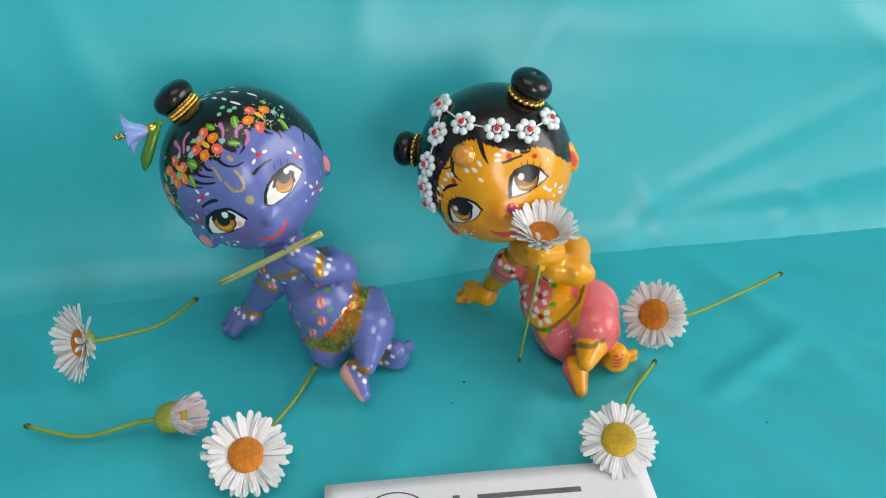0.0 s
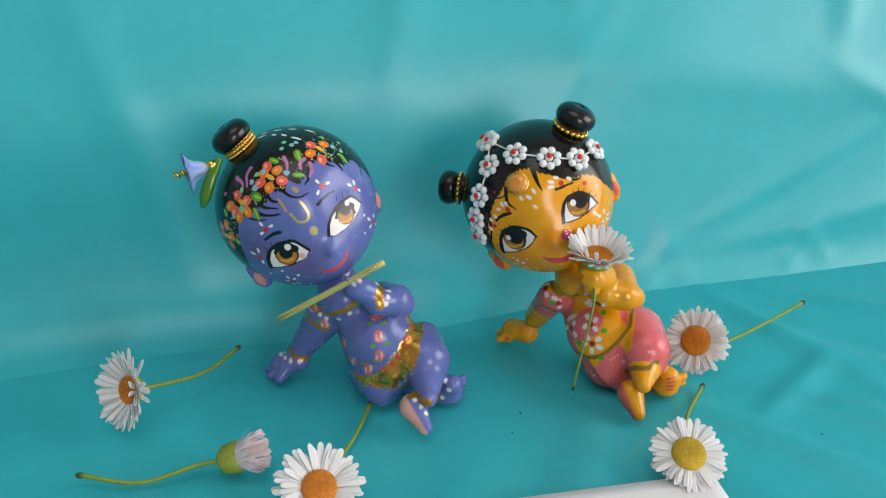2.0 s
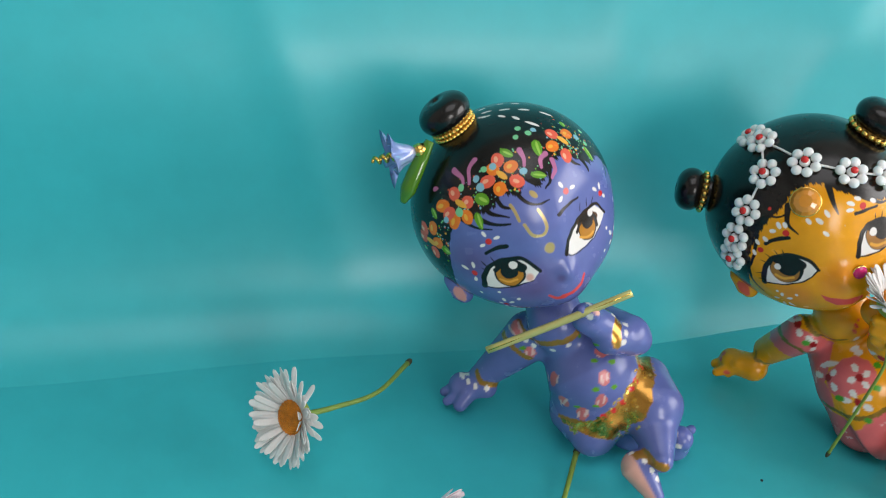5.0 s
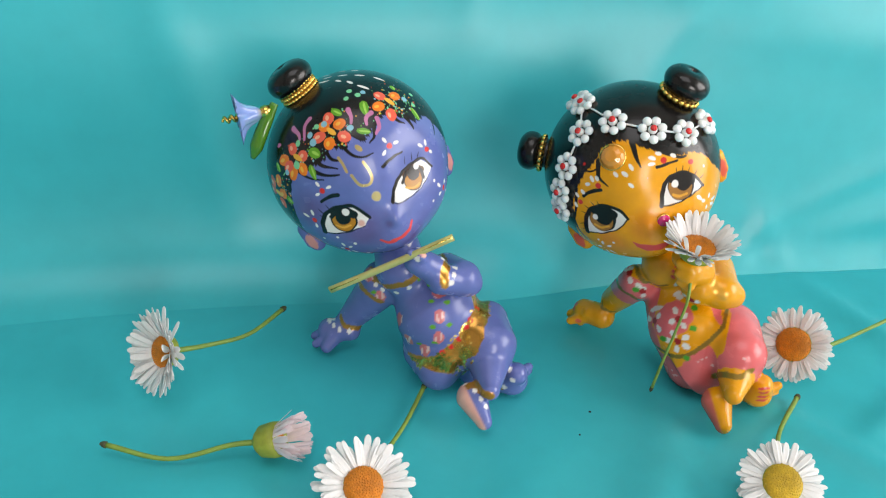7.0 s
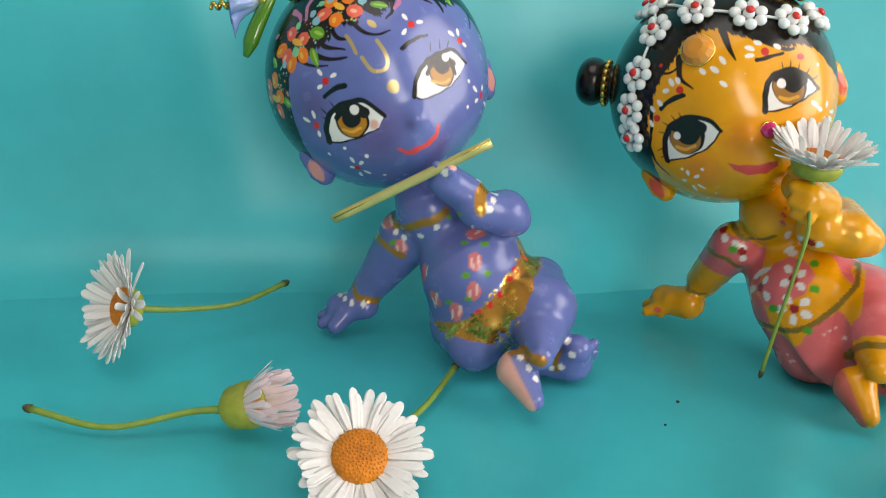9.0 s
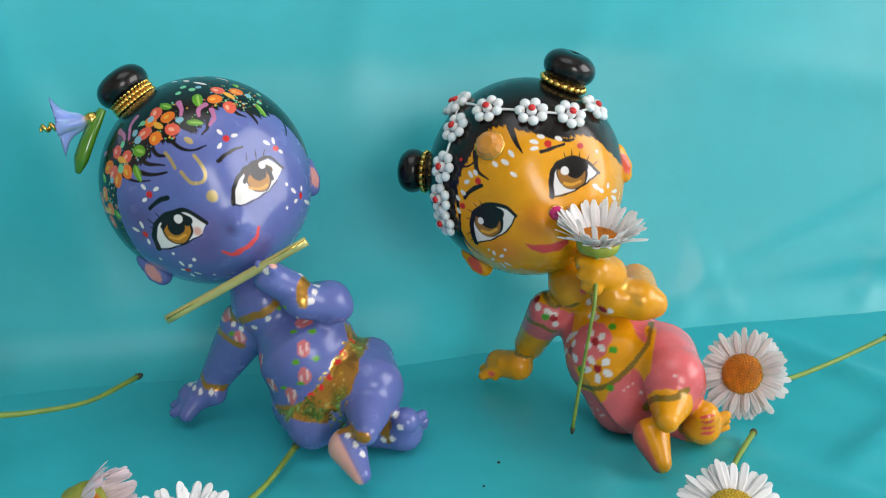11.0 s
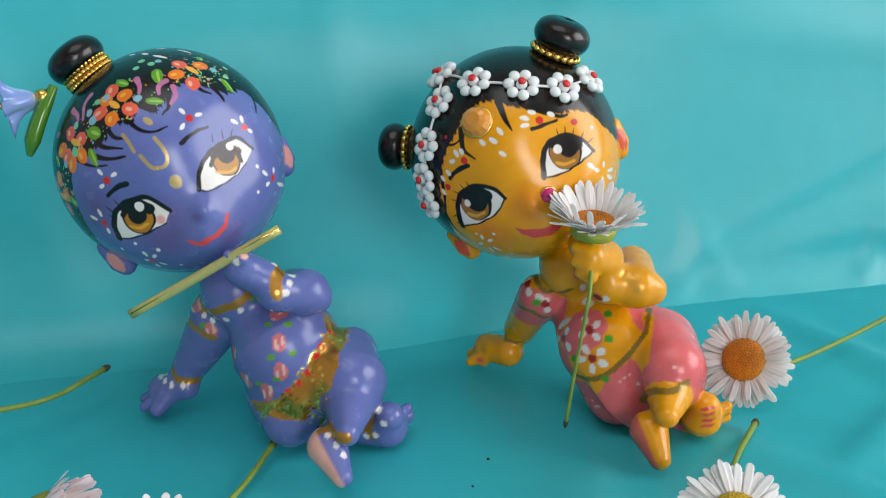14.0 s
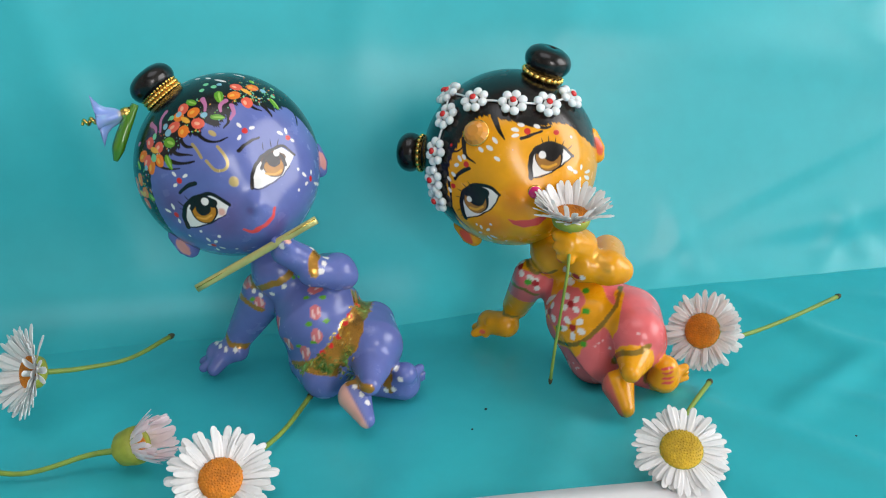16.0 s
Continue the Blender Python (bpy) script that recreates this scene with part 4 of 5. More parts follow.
    b.stroke([f(15.2, 8.8), f(22.7, 7.5), f(27, 3.3)], 1.03, 1.03, BROWN)
    b.dab(f(20.6, 5.1), 1.87, BLACK)
    b.dab(f(25.2, 7.1), 0.84, WHITE)
    b.stroke([f(11.1, 1.2), f(15, -1.9), f(20.8, -2.8)], 0.26, 0.26, AMBERP)
    b.stroke([f(-0.5, -1.2), f(2.7, 3.9), f(7.4, 7.9), f(14.7, 10.7), f(23.3, 10.5), f(31.9, 8.1), f(35, -0.5)], 0.52, 0.32, BLACK)
    b.stroke([f(18.4, 13.5), f(20.9, 17.7)], 0.16, 0.1, BLACK)
    b.stroke([f(24.4, 12), f(27, 16.3)], 0.16, 0.1, BLACK)
    b.stroke([f(28.8, 10.4), f(32.2, 13.3)], 0.16, 0.1, BLACK)
    b.fill([f(-48.4, -8.4), f(-45.3, -1.4), f(-40.2, 4), f(-32.3, 6.6), f(-23.3, 4.9), f(-18.2, -1.2), f(-16.6, -3.9), f(-21, -8), f(-30.6, -9.3), f(-40.5, -9.8)], WHITE)
    b.dab(f(-22.5, -6.1), 0.9, BLUSH, soft=0.6)
    b.dab(f(-31.9, -1.7), 3.49, BLACK)
    b.dab(f(-32.1, -2.2), 2.97, IRIS)
    b.stroke([f(-36.4, 4.4), f(-29.6, 4.3), f(-24.8, 0.3)], 1.16, 1.16, BLACK)
    b.dab(f(-31.9, -0.5), 1.94, BLACK)
    b.dab(f(-28.8, 2.8), 0.97, WHITE)
    b.stroke([f(-38, -4.2), f(-33.8, -6.4), f(-28.9, -6)], 0.26, 0.26, AMBERP)
    b.stroke([f(-48.2, -8.8), f(-46.6, -2.7), f(-43.4, 2.6), f(-38.3, 6), f(-31.3, 7.1), f(-23, 5.5), f(-16.4, -4)], 0.71, 0.39, BLACK)
    b.stroke([f(-43.2, 4), f(-45.9, 7.9)], 0.16, 0.1, BLACK)
    b.stroke([f(-38.6, 6.5), f(-40.3, 10.7)], 0.16, 0.1, BLACK)
    b.stroke([f(-43.3, 1.1), f(-46.6, 3.9)], 0.16, 0.1, BLACK)
    b.stroke([f(4.1, 20.8), f(12.4, 21.9), f(20.6, 21)], 0.45, 0.26, BLACK)
    b.stroke([f(-41.9, 12.6), f(-35.6, 15.1), f(-29.8, 14.9)], 0.39, 0.58, BLACK)
    b.stroke([f(-20.3, 36), f(-19.1, 32.3), f(-18.4, 27)], 0.39, 0.32, GILT, gilt=0.35)
    b.stroke([f(-16.3, 24.2), f(-14, 17.5), f(-9.5, 15.3), f(-5.6, 17.4), f(-4.9, 23), f(-5.8, 28.5)], 0.39, 0.32, GILT, gilt=0.35)
    b.stroke([f(-5.6, 38.4), f(-3.3, 35)], 0.58, 0.58, GILT, gilt=0.35)
    b.dab(f(-7.7, 6.7), 1.23, GILT, gilt=0.35, soft=0.4)
    b.stroke([f(-0.4, -1.7), f(2.4, -3.8), f(9.8, -5.2), f(19.7, -5.4), f(27.5, -3.5)], 0.16, 0.13, BLACK)
    b.stroke([f(-48.2, -8.8), f(-40.6, -10.1), f(-30.8, -9.7), f(-21.1, -8.2)], 0.19, 0.13, BLACK)
    b.stroke([f(10.5, 4.9), f(16.1, 8.5), f(22.9, 7.7), f(27, 3.3), f(25.7, -1.5)], 0.45, 0.45, BLACK)
    b.stroke([f(-38.9, 1.4), f(-33.9, 4.7), f(-28.1, 4.9), f(-24.9, 1)], 0.58, 0.58, BLACK)
    b.dab(f(25.2, 7.1), 0.84, WHITE)
    b.dab(f(-28.8, 2.8), 0.97, WHITE)
    b.stroke([f(-15.8, -18.9), f(-12.8, -21.3), f(-8.7, -21.2)], 0.32, 0.65, LIPS)
    b.stroke([f(-10, -21.1), f(-4.3, -20.5), f(1, -19.2), f(4.7, -16.3)], 0.58, 0.39, LIPS)
    b.dab(f(-7.6, -10.7), 0.9, PLUM, soft=1.0)


def paint_yellow_head(b):
    f = on_face
    hairline(b, YELLOW_HAIRLINE)
    b.dab(f(-4.9, -8.6), 4.02, RUST, soft=4.0)
    b.dab(f(-28.8, -17.5), 4.02, RUST, soft=4.0)
    b.stroke([f(-35.8, 38.3), f(-28.8, 33.6), f(-21.8, 33.9)], 0.4, 0.2, HAIR)
    b.stroke([f(-18.5, 38.3), f(-21.7, 29.1), f(-17.2, 21.6)], 0.8, 0.17, HAIR)
    b.stroke([f(10.8, 41), f(8, 32), f(7.5, 25.1)], 0.87, 0.17, HAIR)
    b.stroke([f(-50.6, 8.2), f(-53.2, -7.5), f(-48.9, -17.1)], 0.54, 0.13, HAIR)
    b.stroke([f(-41.8, 23.7), f(-46.7, 10.6), f(-51.5, 1.7)], 0.54, 0.27, HAIR)
    b.stroke([f(-20.2, 42.3), f(-27.8, 37.5), f(-34.2, 32.5)], 0.8, 0.27, HAIR)
    b.stroke([f(23.7, 28.3), f(33.8, 17.2), f(38.5, 15.1)], 0.54, 0.27, HAIR)
    b.fill([f(8.8, -2.9), f(14.5, 6), f(20.6, 9.5), f(29.5, 8.2), f(35.2, 2.7), f(38.6, -7.5), f(29, -7.9), f(18.9, -6.6)], WHITE)
    b.dab(f(25.7, 1), 3.75, BLACK)
    b.dab(f(25.1, 0.7), 3.35, BROWNEYE)
    b.stroke([f(22.7, 8.3), f(30.5, 5.5), f(33.5, -0.1)], 1.07, 1.07, BLACK)
    b.dab(f(28.5, 2.5), 2.41, BLACK)
    b.stroke([f(18.4, -0.9), f(21.6, -4), f(26.5, -4.9)], 0.33, 0.33, AMBERP)
    b.dab(f(22.9, 4.2), 0.94, WHITE)
    b.stroke([f(8.7, -2.9), f(13.6, 4.8), f(20.6, 9.5), f(30.9, 7.5), f(36.3, 1.5), f(38.9, -7.7)], 0.67, 0.4, BLACK)
    b.stroke([f(8.8, -2.9), f(15.8, -6.1), f(25.5, -7.5), f(38.6, -7.5)], 0.2, 0.2, BLACK)
    b.stroke([f(27.4, 9.4), f(29, 13.4)], 0.17, 0.1, BLACK)
    b.stroke([f(31.1, 7.8), f(33.4, 11.5)], 0.17, 0.1, BLACK)
    b.stroke([f(34.3, 5.3), f(37.2, 7.9)], 0.17, 0.1, BLACK)
    b.stroke([f(36.4, 1.6), f(40.7, 2.9)], 0.17, 0.1, BLACK)
    b.stroke([f(37.9, -2.3), f(42.6, -2.5)], 0.17, 0.1, BLACK)
    b.fill([f(-45.1, -8), f(-41, 1.1), f(-34.8, 8.1), f(-23.7, 9.4), f(-16.1, 4.4), f(-13.1, -2), f(-19.3, -6.8), f(-29.1, -8.2), f(-37.7, -8.3)], WHITE)
    b.dab(f(-29.2, 1.2), 3.88, BLACK)
    b.dab(f(-30.2, 0.4), 3.35, BROWNEYE)
    b.stroke([f(-33.2, 7.6), f(-25.5, 7.2), f(-20.7, 2.7)], 1.2, 1.2, BLACK)
    b.dab(f(-27.6, 3.2), 2.81, BLACK)
    b.stroke([f(-36.1, -2.5), f(-31.9, -5), f(-26.8, -4.4)], 0.33, 0.33, AMBERP)
    b.dab(f(-34.1, 2.8), 0.8, WHITE)
    b.stroke([f(-44.9, -7.7), f(-41.8, 1.3), f(-35.6, 8.4), f(-24.5, 9.6), f(-15.9, 4.8), f(-12.9, -2.1)], 0.74, 0.4, BLACK)
    b.stroke([f(-45.1, -8), f(-32.7, -8.7), f(-20.8, -7), f(-12.9, -2.1)], 0.2, 0.2, BLACK)
    b.stroke([f(-39.4, 5.4), f(-43.7, 7.4)], 0.17, 0.1, BLACK)
    b.stroke([f(-36.2, 8.1), f(-39.7, 11.6)], 0.17, 0.1, BLACK)
    b.stroke([f(-32, 9.7), f(-33.8, 14.2)], 0.17, 0.1, BLACK)
    b.stroke([f(-28.3, 10.1), f(-28.9, 13.6)], 0.17, 0.1, BLACK)
    b.stroke([f(-42.4, -1), f(-48.2, -2.2)], 0.17, 0.1, BLACK)
    b.stroke([f(-44.2, -5.4), f(-48.1, -5.8)], 0.17, 0.1, BLACK)
    b.stroke([f(17.2, 20.1), f(24.2, 18.3), f(32, 16.2)], 0.47, 0.27, BLACK)
    b.stroke([f(-37.6, 18.3), f(-31.5, 20.6), f(-23.3, 20.6)], 0.47, 0.54, BLACK)
    b.fill([f(-15.5, -15.6), f(-11.6, -18.1), f(-4.8, -20.3), f(4, -23.5), f(3.8, -26.3), f(-2.8, -26.2), f(-9.9, -23.3), f(-14.4, -19.8)], LIPS)
    b.stroke([f(1.7, 29.7), f(2.4, 26)], 0.47, 0.54, WHITE)
    b.stroke([f(-4.8, 27), f(-2.8, 23.8)], 0.47, 0.54, WHITE)
    b.stroke([f(-3.8, 19.2), f(-2.1, 16.1)], 0.47, 0.54, WHITE)
    b.stroke([f(-9.8, 28.9), f(-8.8, 26)], 0.47, 0.54, WHITE)
    b.stroke([f(-27.5, 30.1), f(-26.6, 27.3)], 0.47, 0.54, WHITE)
    b.stroke([f(-23.6, 29.4), f(-23, 27)], 0.47, 0.54, WHITE)
    b.stroke([f(-32.8, 25.9), f(-30.2, 25.6)], 0.47, 0.54, WHITE)
    b.stroke([f(-37.9, 22.4), f(-36.6, 19.9)], 0.47, 0.54, WHITE)
    b.stroke([f(-42.8, 20.8), f(-42.2, 18.2)], 0.47, 0.54, WHITE)
    b.stroke([f(-46.1, 14), f(-46, 11.2)], 0.47, 0.54, WHITE)
    b.stroke([f(15.5, 28.1), f(18.8, 25.3)], 0.47, 0.54, WHITE)
    b.stroke([f(21.4, 28.1), f(23.7, 25.8)], 0.47, 0.54, WHITE)
    b.stroke([f(13.2, 24.2), f(16.8, 22.9)], 0.47, 0.54, WHITE)
    b.stroke([f(29.7, 21.6), f(31.9, 18.9)], 0.47, 0.54, WHITE)
    b.dab(f(-24.1, 23.8), 0.8, RED)
    b.dab(f(-41.8, 14.2), 0.74, RED)
    b.dab(f(23.5, 21.5), 0.87, RED)
    b.dab(f(39.1, 9.9), 0.74, RED)
    b.dab(f(-31.4, 38.7), 0.4, RED)
    b.stroke([f(39.6, -17.3), f(41.5, -15.7)], 0.37, 0.54, WHITE)
    b.stroke([f(42.5, -21.3), f(49, -24.2)], 0.37, 0.54, WHITE)
    b.stroke([f(40.8, -23.1), f(46.6, -28.4)], 0.37, 0.54, WHITE)
    b.stroke([f(36.6, -20.9), f(35.6, -22.6)], 0.37, 0.54, WHITE)
    b.stroke([f(35.5, -16.8), f(33.8, -14.9)], 0.37, 0.54, WHITE)
    b.stroke([f(33.9, -14.3), f(31.5, -10.6)], 0.37, 0.54, WHITE)
    b.stroke([f(-36.7, -17.4), f(-36.1, -15.2)], 0.33, 0.47, WHITE)
    b.stroke([f(-34.3, -19.3), f(-31.5, -18.8)], 0.33, 0.47, WHITE)
    b.stroke([f(-40, -20.4), f(-42.5, -20.7)], 0.33, 0.47, WHITE)
    b.stroke([f(-38.3, -24.3), f(-40, -29)], 0.33, 0.47, WHITE)
    b.stroke([f(-35.2, -24), f(-33.5, -28.1)], 0.33, 0.47, WHITE)
    b.dab(f(-28.1, -16.1), 0.4, WHITE)
    b.dab(f(-30.4, -33.4), 0.33, WHITE)
    b.dab(f(-38.6, -13.6), 0.33, WHITE)
    b.dab(f(8.6, 17.4), 0.13, WHITE)
    b.dab(f(34.2, -27.3), 0.4, WHITE)
    b.dab(f(45.9, 1.8), 0.4, WHITE)


def paint_blue_body(b):
    b.stroke([(-56.4, 217.6, 30.0), (-54.3, 213.8, 29.3), (-48.8, 207.0, 32.2), (-45.8, 206.9, 33.2), (-43.1, 208.2, 34.9)], 0.96, 0.96, OCHRE, gilt=0.35)
    b.dab((-54.3, 213.3, 28.0), 0.74, WHITE)
    b.dab((-52.3, 212.2, 27.2), 0.74, WHITE)
    b.dab((-48.4, 208.1, 29.2), 0.74, WHITE)
    b.dab((-45.0, 207.2, 31.7), 0.74, WHITE)
    b.stroke([(-36.6, 206.0, 33.5), (-37.5, 205.6, 30.7)], 1.62, 1.48, ROSE)
    b.stroke([(-36.0, 206.5, 33.4), (-36.8, 206.1, 31.0)], 0.37, 0.37, PALEROSE)
    b.stroke([(-37.1, 200.6, 34.9), (-38.0, 205.3, 30.4)], 0.3, 0.3, PALEROSE)
    b.stroke([(-36.6, 202.0, 27.7), (-36.3, 201.0, 25.8)], 1.62, 1.48, ROSE)
    b.stroke([(-35.9, 202.1, 27.9), (-35.6, 201.2, 26.2)], 0.37, 0.37, PALEROSE)
    b.stroke([(-37.3, 201.6, 27.2), (-36.9, 200.8, 25.5)], 0.3, 0.3, PALEROSE)
    b.stroke([(-36.5, 200.0, 22.0), (-36.5, 200.1, 19.4)], 1.62, 1.48, ROSE)
    b.stroke([(-35.8, 200.1, 22.2), (-35.8, 200.2, 19.9)], 0.37, 0.37, PALEROSE)
    b.stroke([(-37.3, 200.0, 21.2), (-37.2, 200.2, 18.9)], 0.3, 0.3, PALEROSE)
    b.stroke([(-53.1, 212.4, 25.9), (-53.1, 212.6, 23.2)], 1.62, 1.48, ROSE)
    b.stroke([(-52.4, 212.2, 26.2), (-52.4, 212.3, 23.8)], 0.37, 0.37, PALEROSE)
    b.stroke([(-53.9, 212.4, 25.1), (-53.9, 212.9, 22.5)], 0.3, 0.3, PALEROSE)
    b.stroke([(-45.1, 203.4, 17.9), (-44.2, 203.7, 15.8)], 1.62, 1.48, ROSE)
    b.stroke([(-44.2, 202.4, 18.8), (-44.6, 204.3, 15.3)], 0.37, 0.37, PALEROSE)
    b.stroke([(-45.4, 204.0, 17.1), (-44.9, 205.0, 14.6)], 0.3, 0.3, PALEROSE)
    b.stroke([(-40.0, 201.2, 16.7), (-40.1, 201.8, 13.8)], 1.62, 1.48, ROSE)
    b.stroke([(-39.2, 200.8, 17.2), (-39.2, 201.5, 14.5)], 0.37, 0.37, PALEROSE)
    b.stroke([(-40.9, 201.8, 15.6), (-40.8, 202.2, 13.2)], 0.3, 0.3, PALEROSE)
    b.stroke([(-57.0, 218.0, 29.5), (-56.1, 214.8, 28.5)], 1.62, 1.48, ROSE)
    b.stroke([(-56.1, 217.5, 30.1), (-55.2, 214.5, 29.1)], 0.37, 0.37, PALEROSE)
    b.stroke([(-58.2, 218.9, 28.0), (-56.8, 215.0, 28.0)], 0.3, 0.3, PALEROSE)
    b.stroke([(-47.2, 206.3, 22.8), (-47.7, 206.8, 20.2)], 1.62, 1.48, ROSE)
    b.stroke([(-46.5, 205.4, 23.5), (-46.8, 205.1, 21.4)], 0.37, 0.37, PALEROSE)
    b.stroke([(-48.4, 209.4, 20.8), (-48.1, 208.6, 19.0)], 0.3, 0.3, PALEROSE)
    b.stroke([(-39.4, 204.2, 29.5), (-38.3, 204.2, 29.8)], 0.66, 0.52, LEAF)
    b.stroke([(-35.1, 204.0, 29.8), (-34.1, 204.3, 29.8)], 0.66, 0.52, LEAF)
    b.stroke([(-38.7, 200.4, 23.9), (-37.6, 200.3, 24.1)], 0.66, 0.52, LEAF)
    b.stroke([(-34.3, 200.9, 24.5), (-33.3, 201.2, 24.6)], 0.66, 0.52, LEAF)
    b.stroke([(-42.2, 201.9, 16.9), (-41.0, 201.2, 17.5)], 0.66, 0.52, LEAF)
    b.stroke([(-38.0, 200.3, 18.7), (-37.0, 200.3, 18.8)], 0.66, 0.52, LEAF)
    b.stroke([(-55.5, 213.1, 25.4), (-54.2, 212.6, 25.9)], 0.66, 0.52, LEAF)
    b.stroke([(-42.3, 208.4, 33.5), (-39.4, 200.8, 37.2)], 0.66, 0.52, LEAF)
    b.fill([(-44.6, 205.9, 10.1), (-39.7, 201.4, 12.4), (-36.0, 201.0, 14.1), (-33.2, 201.6, 17.1), (-30.3, 202.3, 20.8), (-27.4, 206.2, 24.4), (-27.1, 212.3, 27.3), (-22.3, 213.6, 24.4), (-23.2, 204.9, 23.9), (-24.6, 198.8, 21.7), (-26.6, 196.6, 16.4), (-28.3, 203.9, 8.0), (-32.2, 199.2, 9.3), (-35.8, 198.2, 10.1), (-39.6, 199.7, 10.3), (-43.8, 204.6, 8.9)], GOLDP, gilt=0.85, skip=(4, 5, 6, 7, 12, 13))
    b.stroke([(-44.6, 205.9, 10.1), (-39.7, 201.4, 12.4), (-36.0, 201.0, 14.1), (-33.2, 201.6, 17.1), (-30.3, 202.3, 20.8), (-27.4, 206.2, 24.4), (-27.1, 212.3, 27.3)], 0.5, 0.5, OCHRE, gilt=0.3)
    b.dab((-26.1, 212.0, 25.0), 0.8, RED)
    b.dab((-26.7, 207.5, 24.2), 0.8, RED)
    b.dab((-28.9, 203.4, 22.2), 0.8, RED)
    b.dab((-30.9, 202.1, 19.3), 0.8, RED)
    b.dab((-32.8, 201.8, 17.0), 0.8, RED)
    b.dab((-34.6, 201.5, 15.1), 0.8, RED)
    b.dab((-24.6, 213.7, 26.0), 0.8, RED)
    b.dab((-28.2, 204.6, 23.5), 0.8, RED)
    b.stroke([(-35.3, 204.2, 42.1), (-35.8, 201.4, 40.9), (-35.5, 199.9, 38.3)], 1.26, 1.26, GOLDP, gilt=0.7)
    b.dab((-33.2, 205.1, 40.4), 0.81, WHITE)
    b.dab((-33.9, 200.7, 38.3), 0.81, WHITE)
    b.dab((-42.9, 199.9, 45.8), 0.81, WHITE)
    b.dab((-33.3, 202.4, 39.9), 0.81, WHITE)
    b.stroke([(-44.6, 217.4, 42.5), (-42.1, 200.8, 47.4)], 0.59, 0.59, WHITE)
    b.stroke([(-41.6, 201.1, 47.4), (-41.1, 200.2, 46.8)], 1.11, 0.89, BLUSH)
    b.stroke([(-37.8, 205.5, 43.8), (-36.5, 217.8, 36.3)], 0.89, 0.89, OCHRE, gilt=0.4)
    b.dab((-36.3, 204.9, 43.1), 0.66, WHITE)
    b.dab((-28.1, 209.1, 39.1), 0.59, RED)
    b.dab((-28.5, 213.3, 35.2), 0.59, RED)
    b.stroke([(-59.4, 219.0, 25.4), (-56.8, 213.9, 24.6), (-52.7, 212.8, 22.5)], 0.81, 0.81, OCHRE, gilt=0.3)
    b.stroke([(-65.1, 219.4, 11.7), (-63.6, 217.9, 9.6), (-59.3, 218.5, 9.1)], 0.89, 0.89, OCHRE, gilt=0.35)
    b.stroke([(-69.1, 222.4, 9.0), (-68.5, 220.2, 8.8)], 0.59, 0.59, WHITE)
    b.stroke([(-67.4, 219.9, 8.9), (-67.1, 218.5, 8.3)], 0.59, 0.59, WHITE)
    b.stroke([(-65.2, 218.2, 8.6), (-65.1, 217.4, 7.6)], 0.59, 0.59, WHITE)
    b.stroke([(-62.3, 217.4, 8.8), (-62.3, 217.0, 7.6)], 0.59, 0.59, WHITE)
    b.stroke([(-67.0, 221.0, 9.4), (-69.3, 223.4, 8.8)], 0.59, 0.59, WHITE)
    b.stroke([(-28.3, 191.4, 12.0), (-26.3, 191.5, 12.4), (-22.5, 186.6, 12.7)], 1.26, 1.26, OCHRE, gilt=0.35)
    sole(b, BLUSH)
    b.dab((-26.5, 189.8, 11.9), 0.74, WHITE)
    b.dab((-24.6, 188.5, 10.3), 0.74, WHITE)
    b.dab((-23.3, 187.5, 8.3), 0.74, WHITE)
    b.dab((-29.0, 192.8, 11.4), 0.74, WHITE)
    b.stroke([(-17.7, 197.0, 11.5), (-19.1, 200.7, 6.5), (-18.7, 199.9, 4.4)], 1.18, 1.18, OCHRE, gilt=0.35)
    b.dab((-16.5, 200.3, 10.4), 0.81, WHITE)
    b.dab((-15.7, 198.3, 8.2), 0.81, WHITE)
    b.dab((-17.6, 199.4, 4.7), 0.81, WHITE)
    b.dab((-19.6, 200.4, 3.9), 0.81, WHITE)
    glitter(b, (-36.7, 200.1, 12.5), (-31.7, 203.0, 12.5), 1.8, 120, GLITTER_GREEN)
    glitter(b, (-41.9, 202.2, 9.3), (-29.0, 204.4, 7.9), 0.9, 90, GLITTER_GOLD)
    glitter(b, (-31.0, 204.3, 12.7), (-24.6, 209.3, 23.7), 2.6, 120, GLITTER_GOLD)


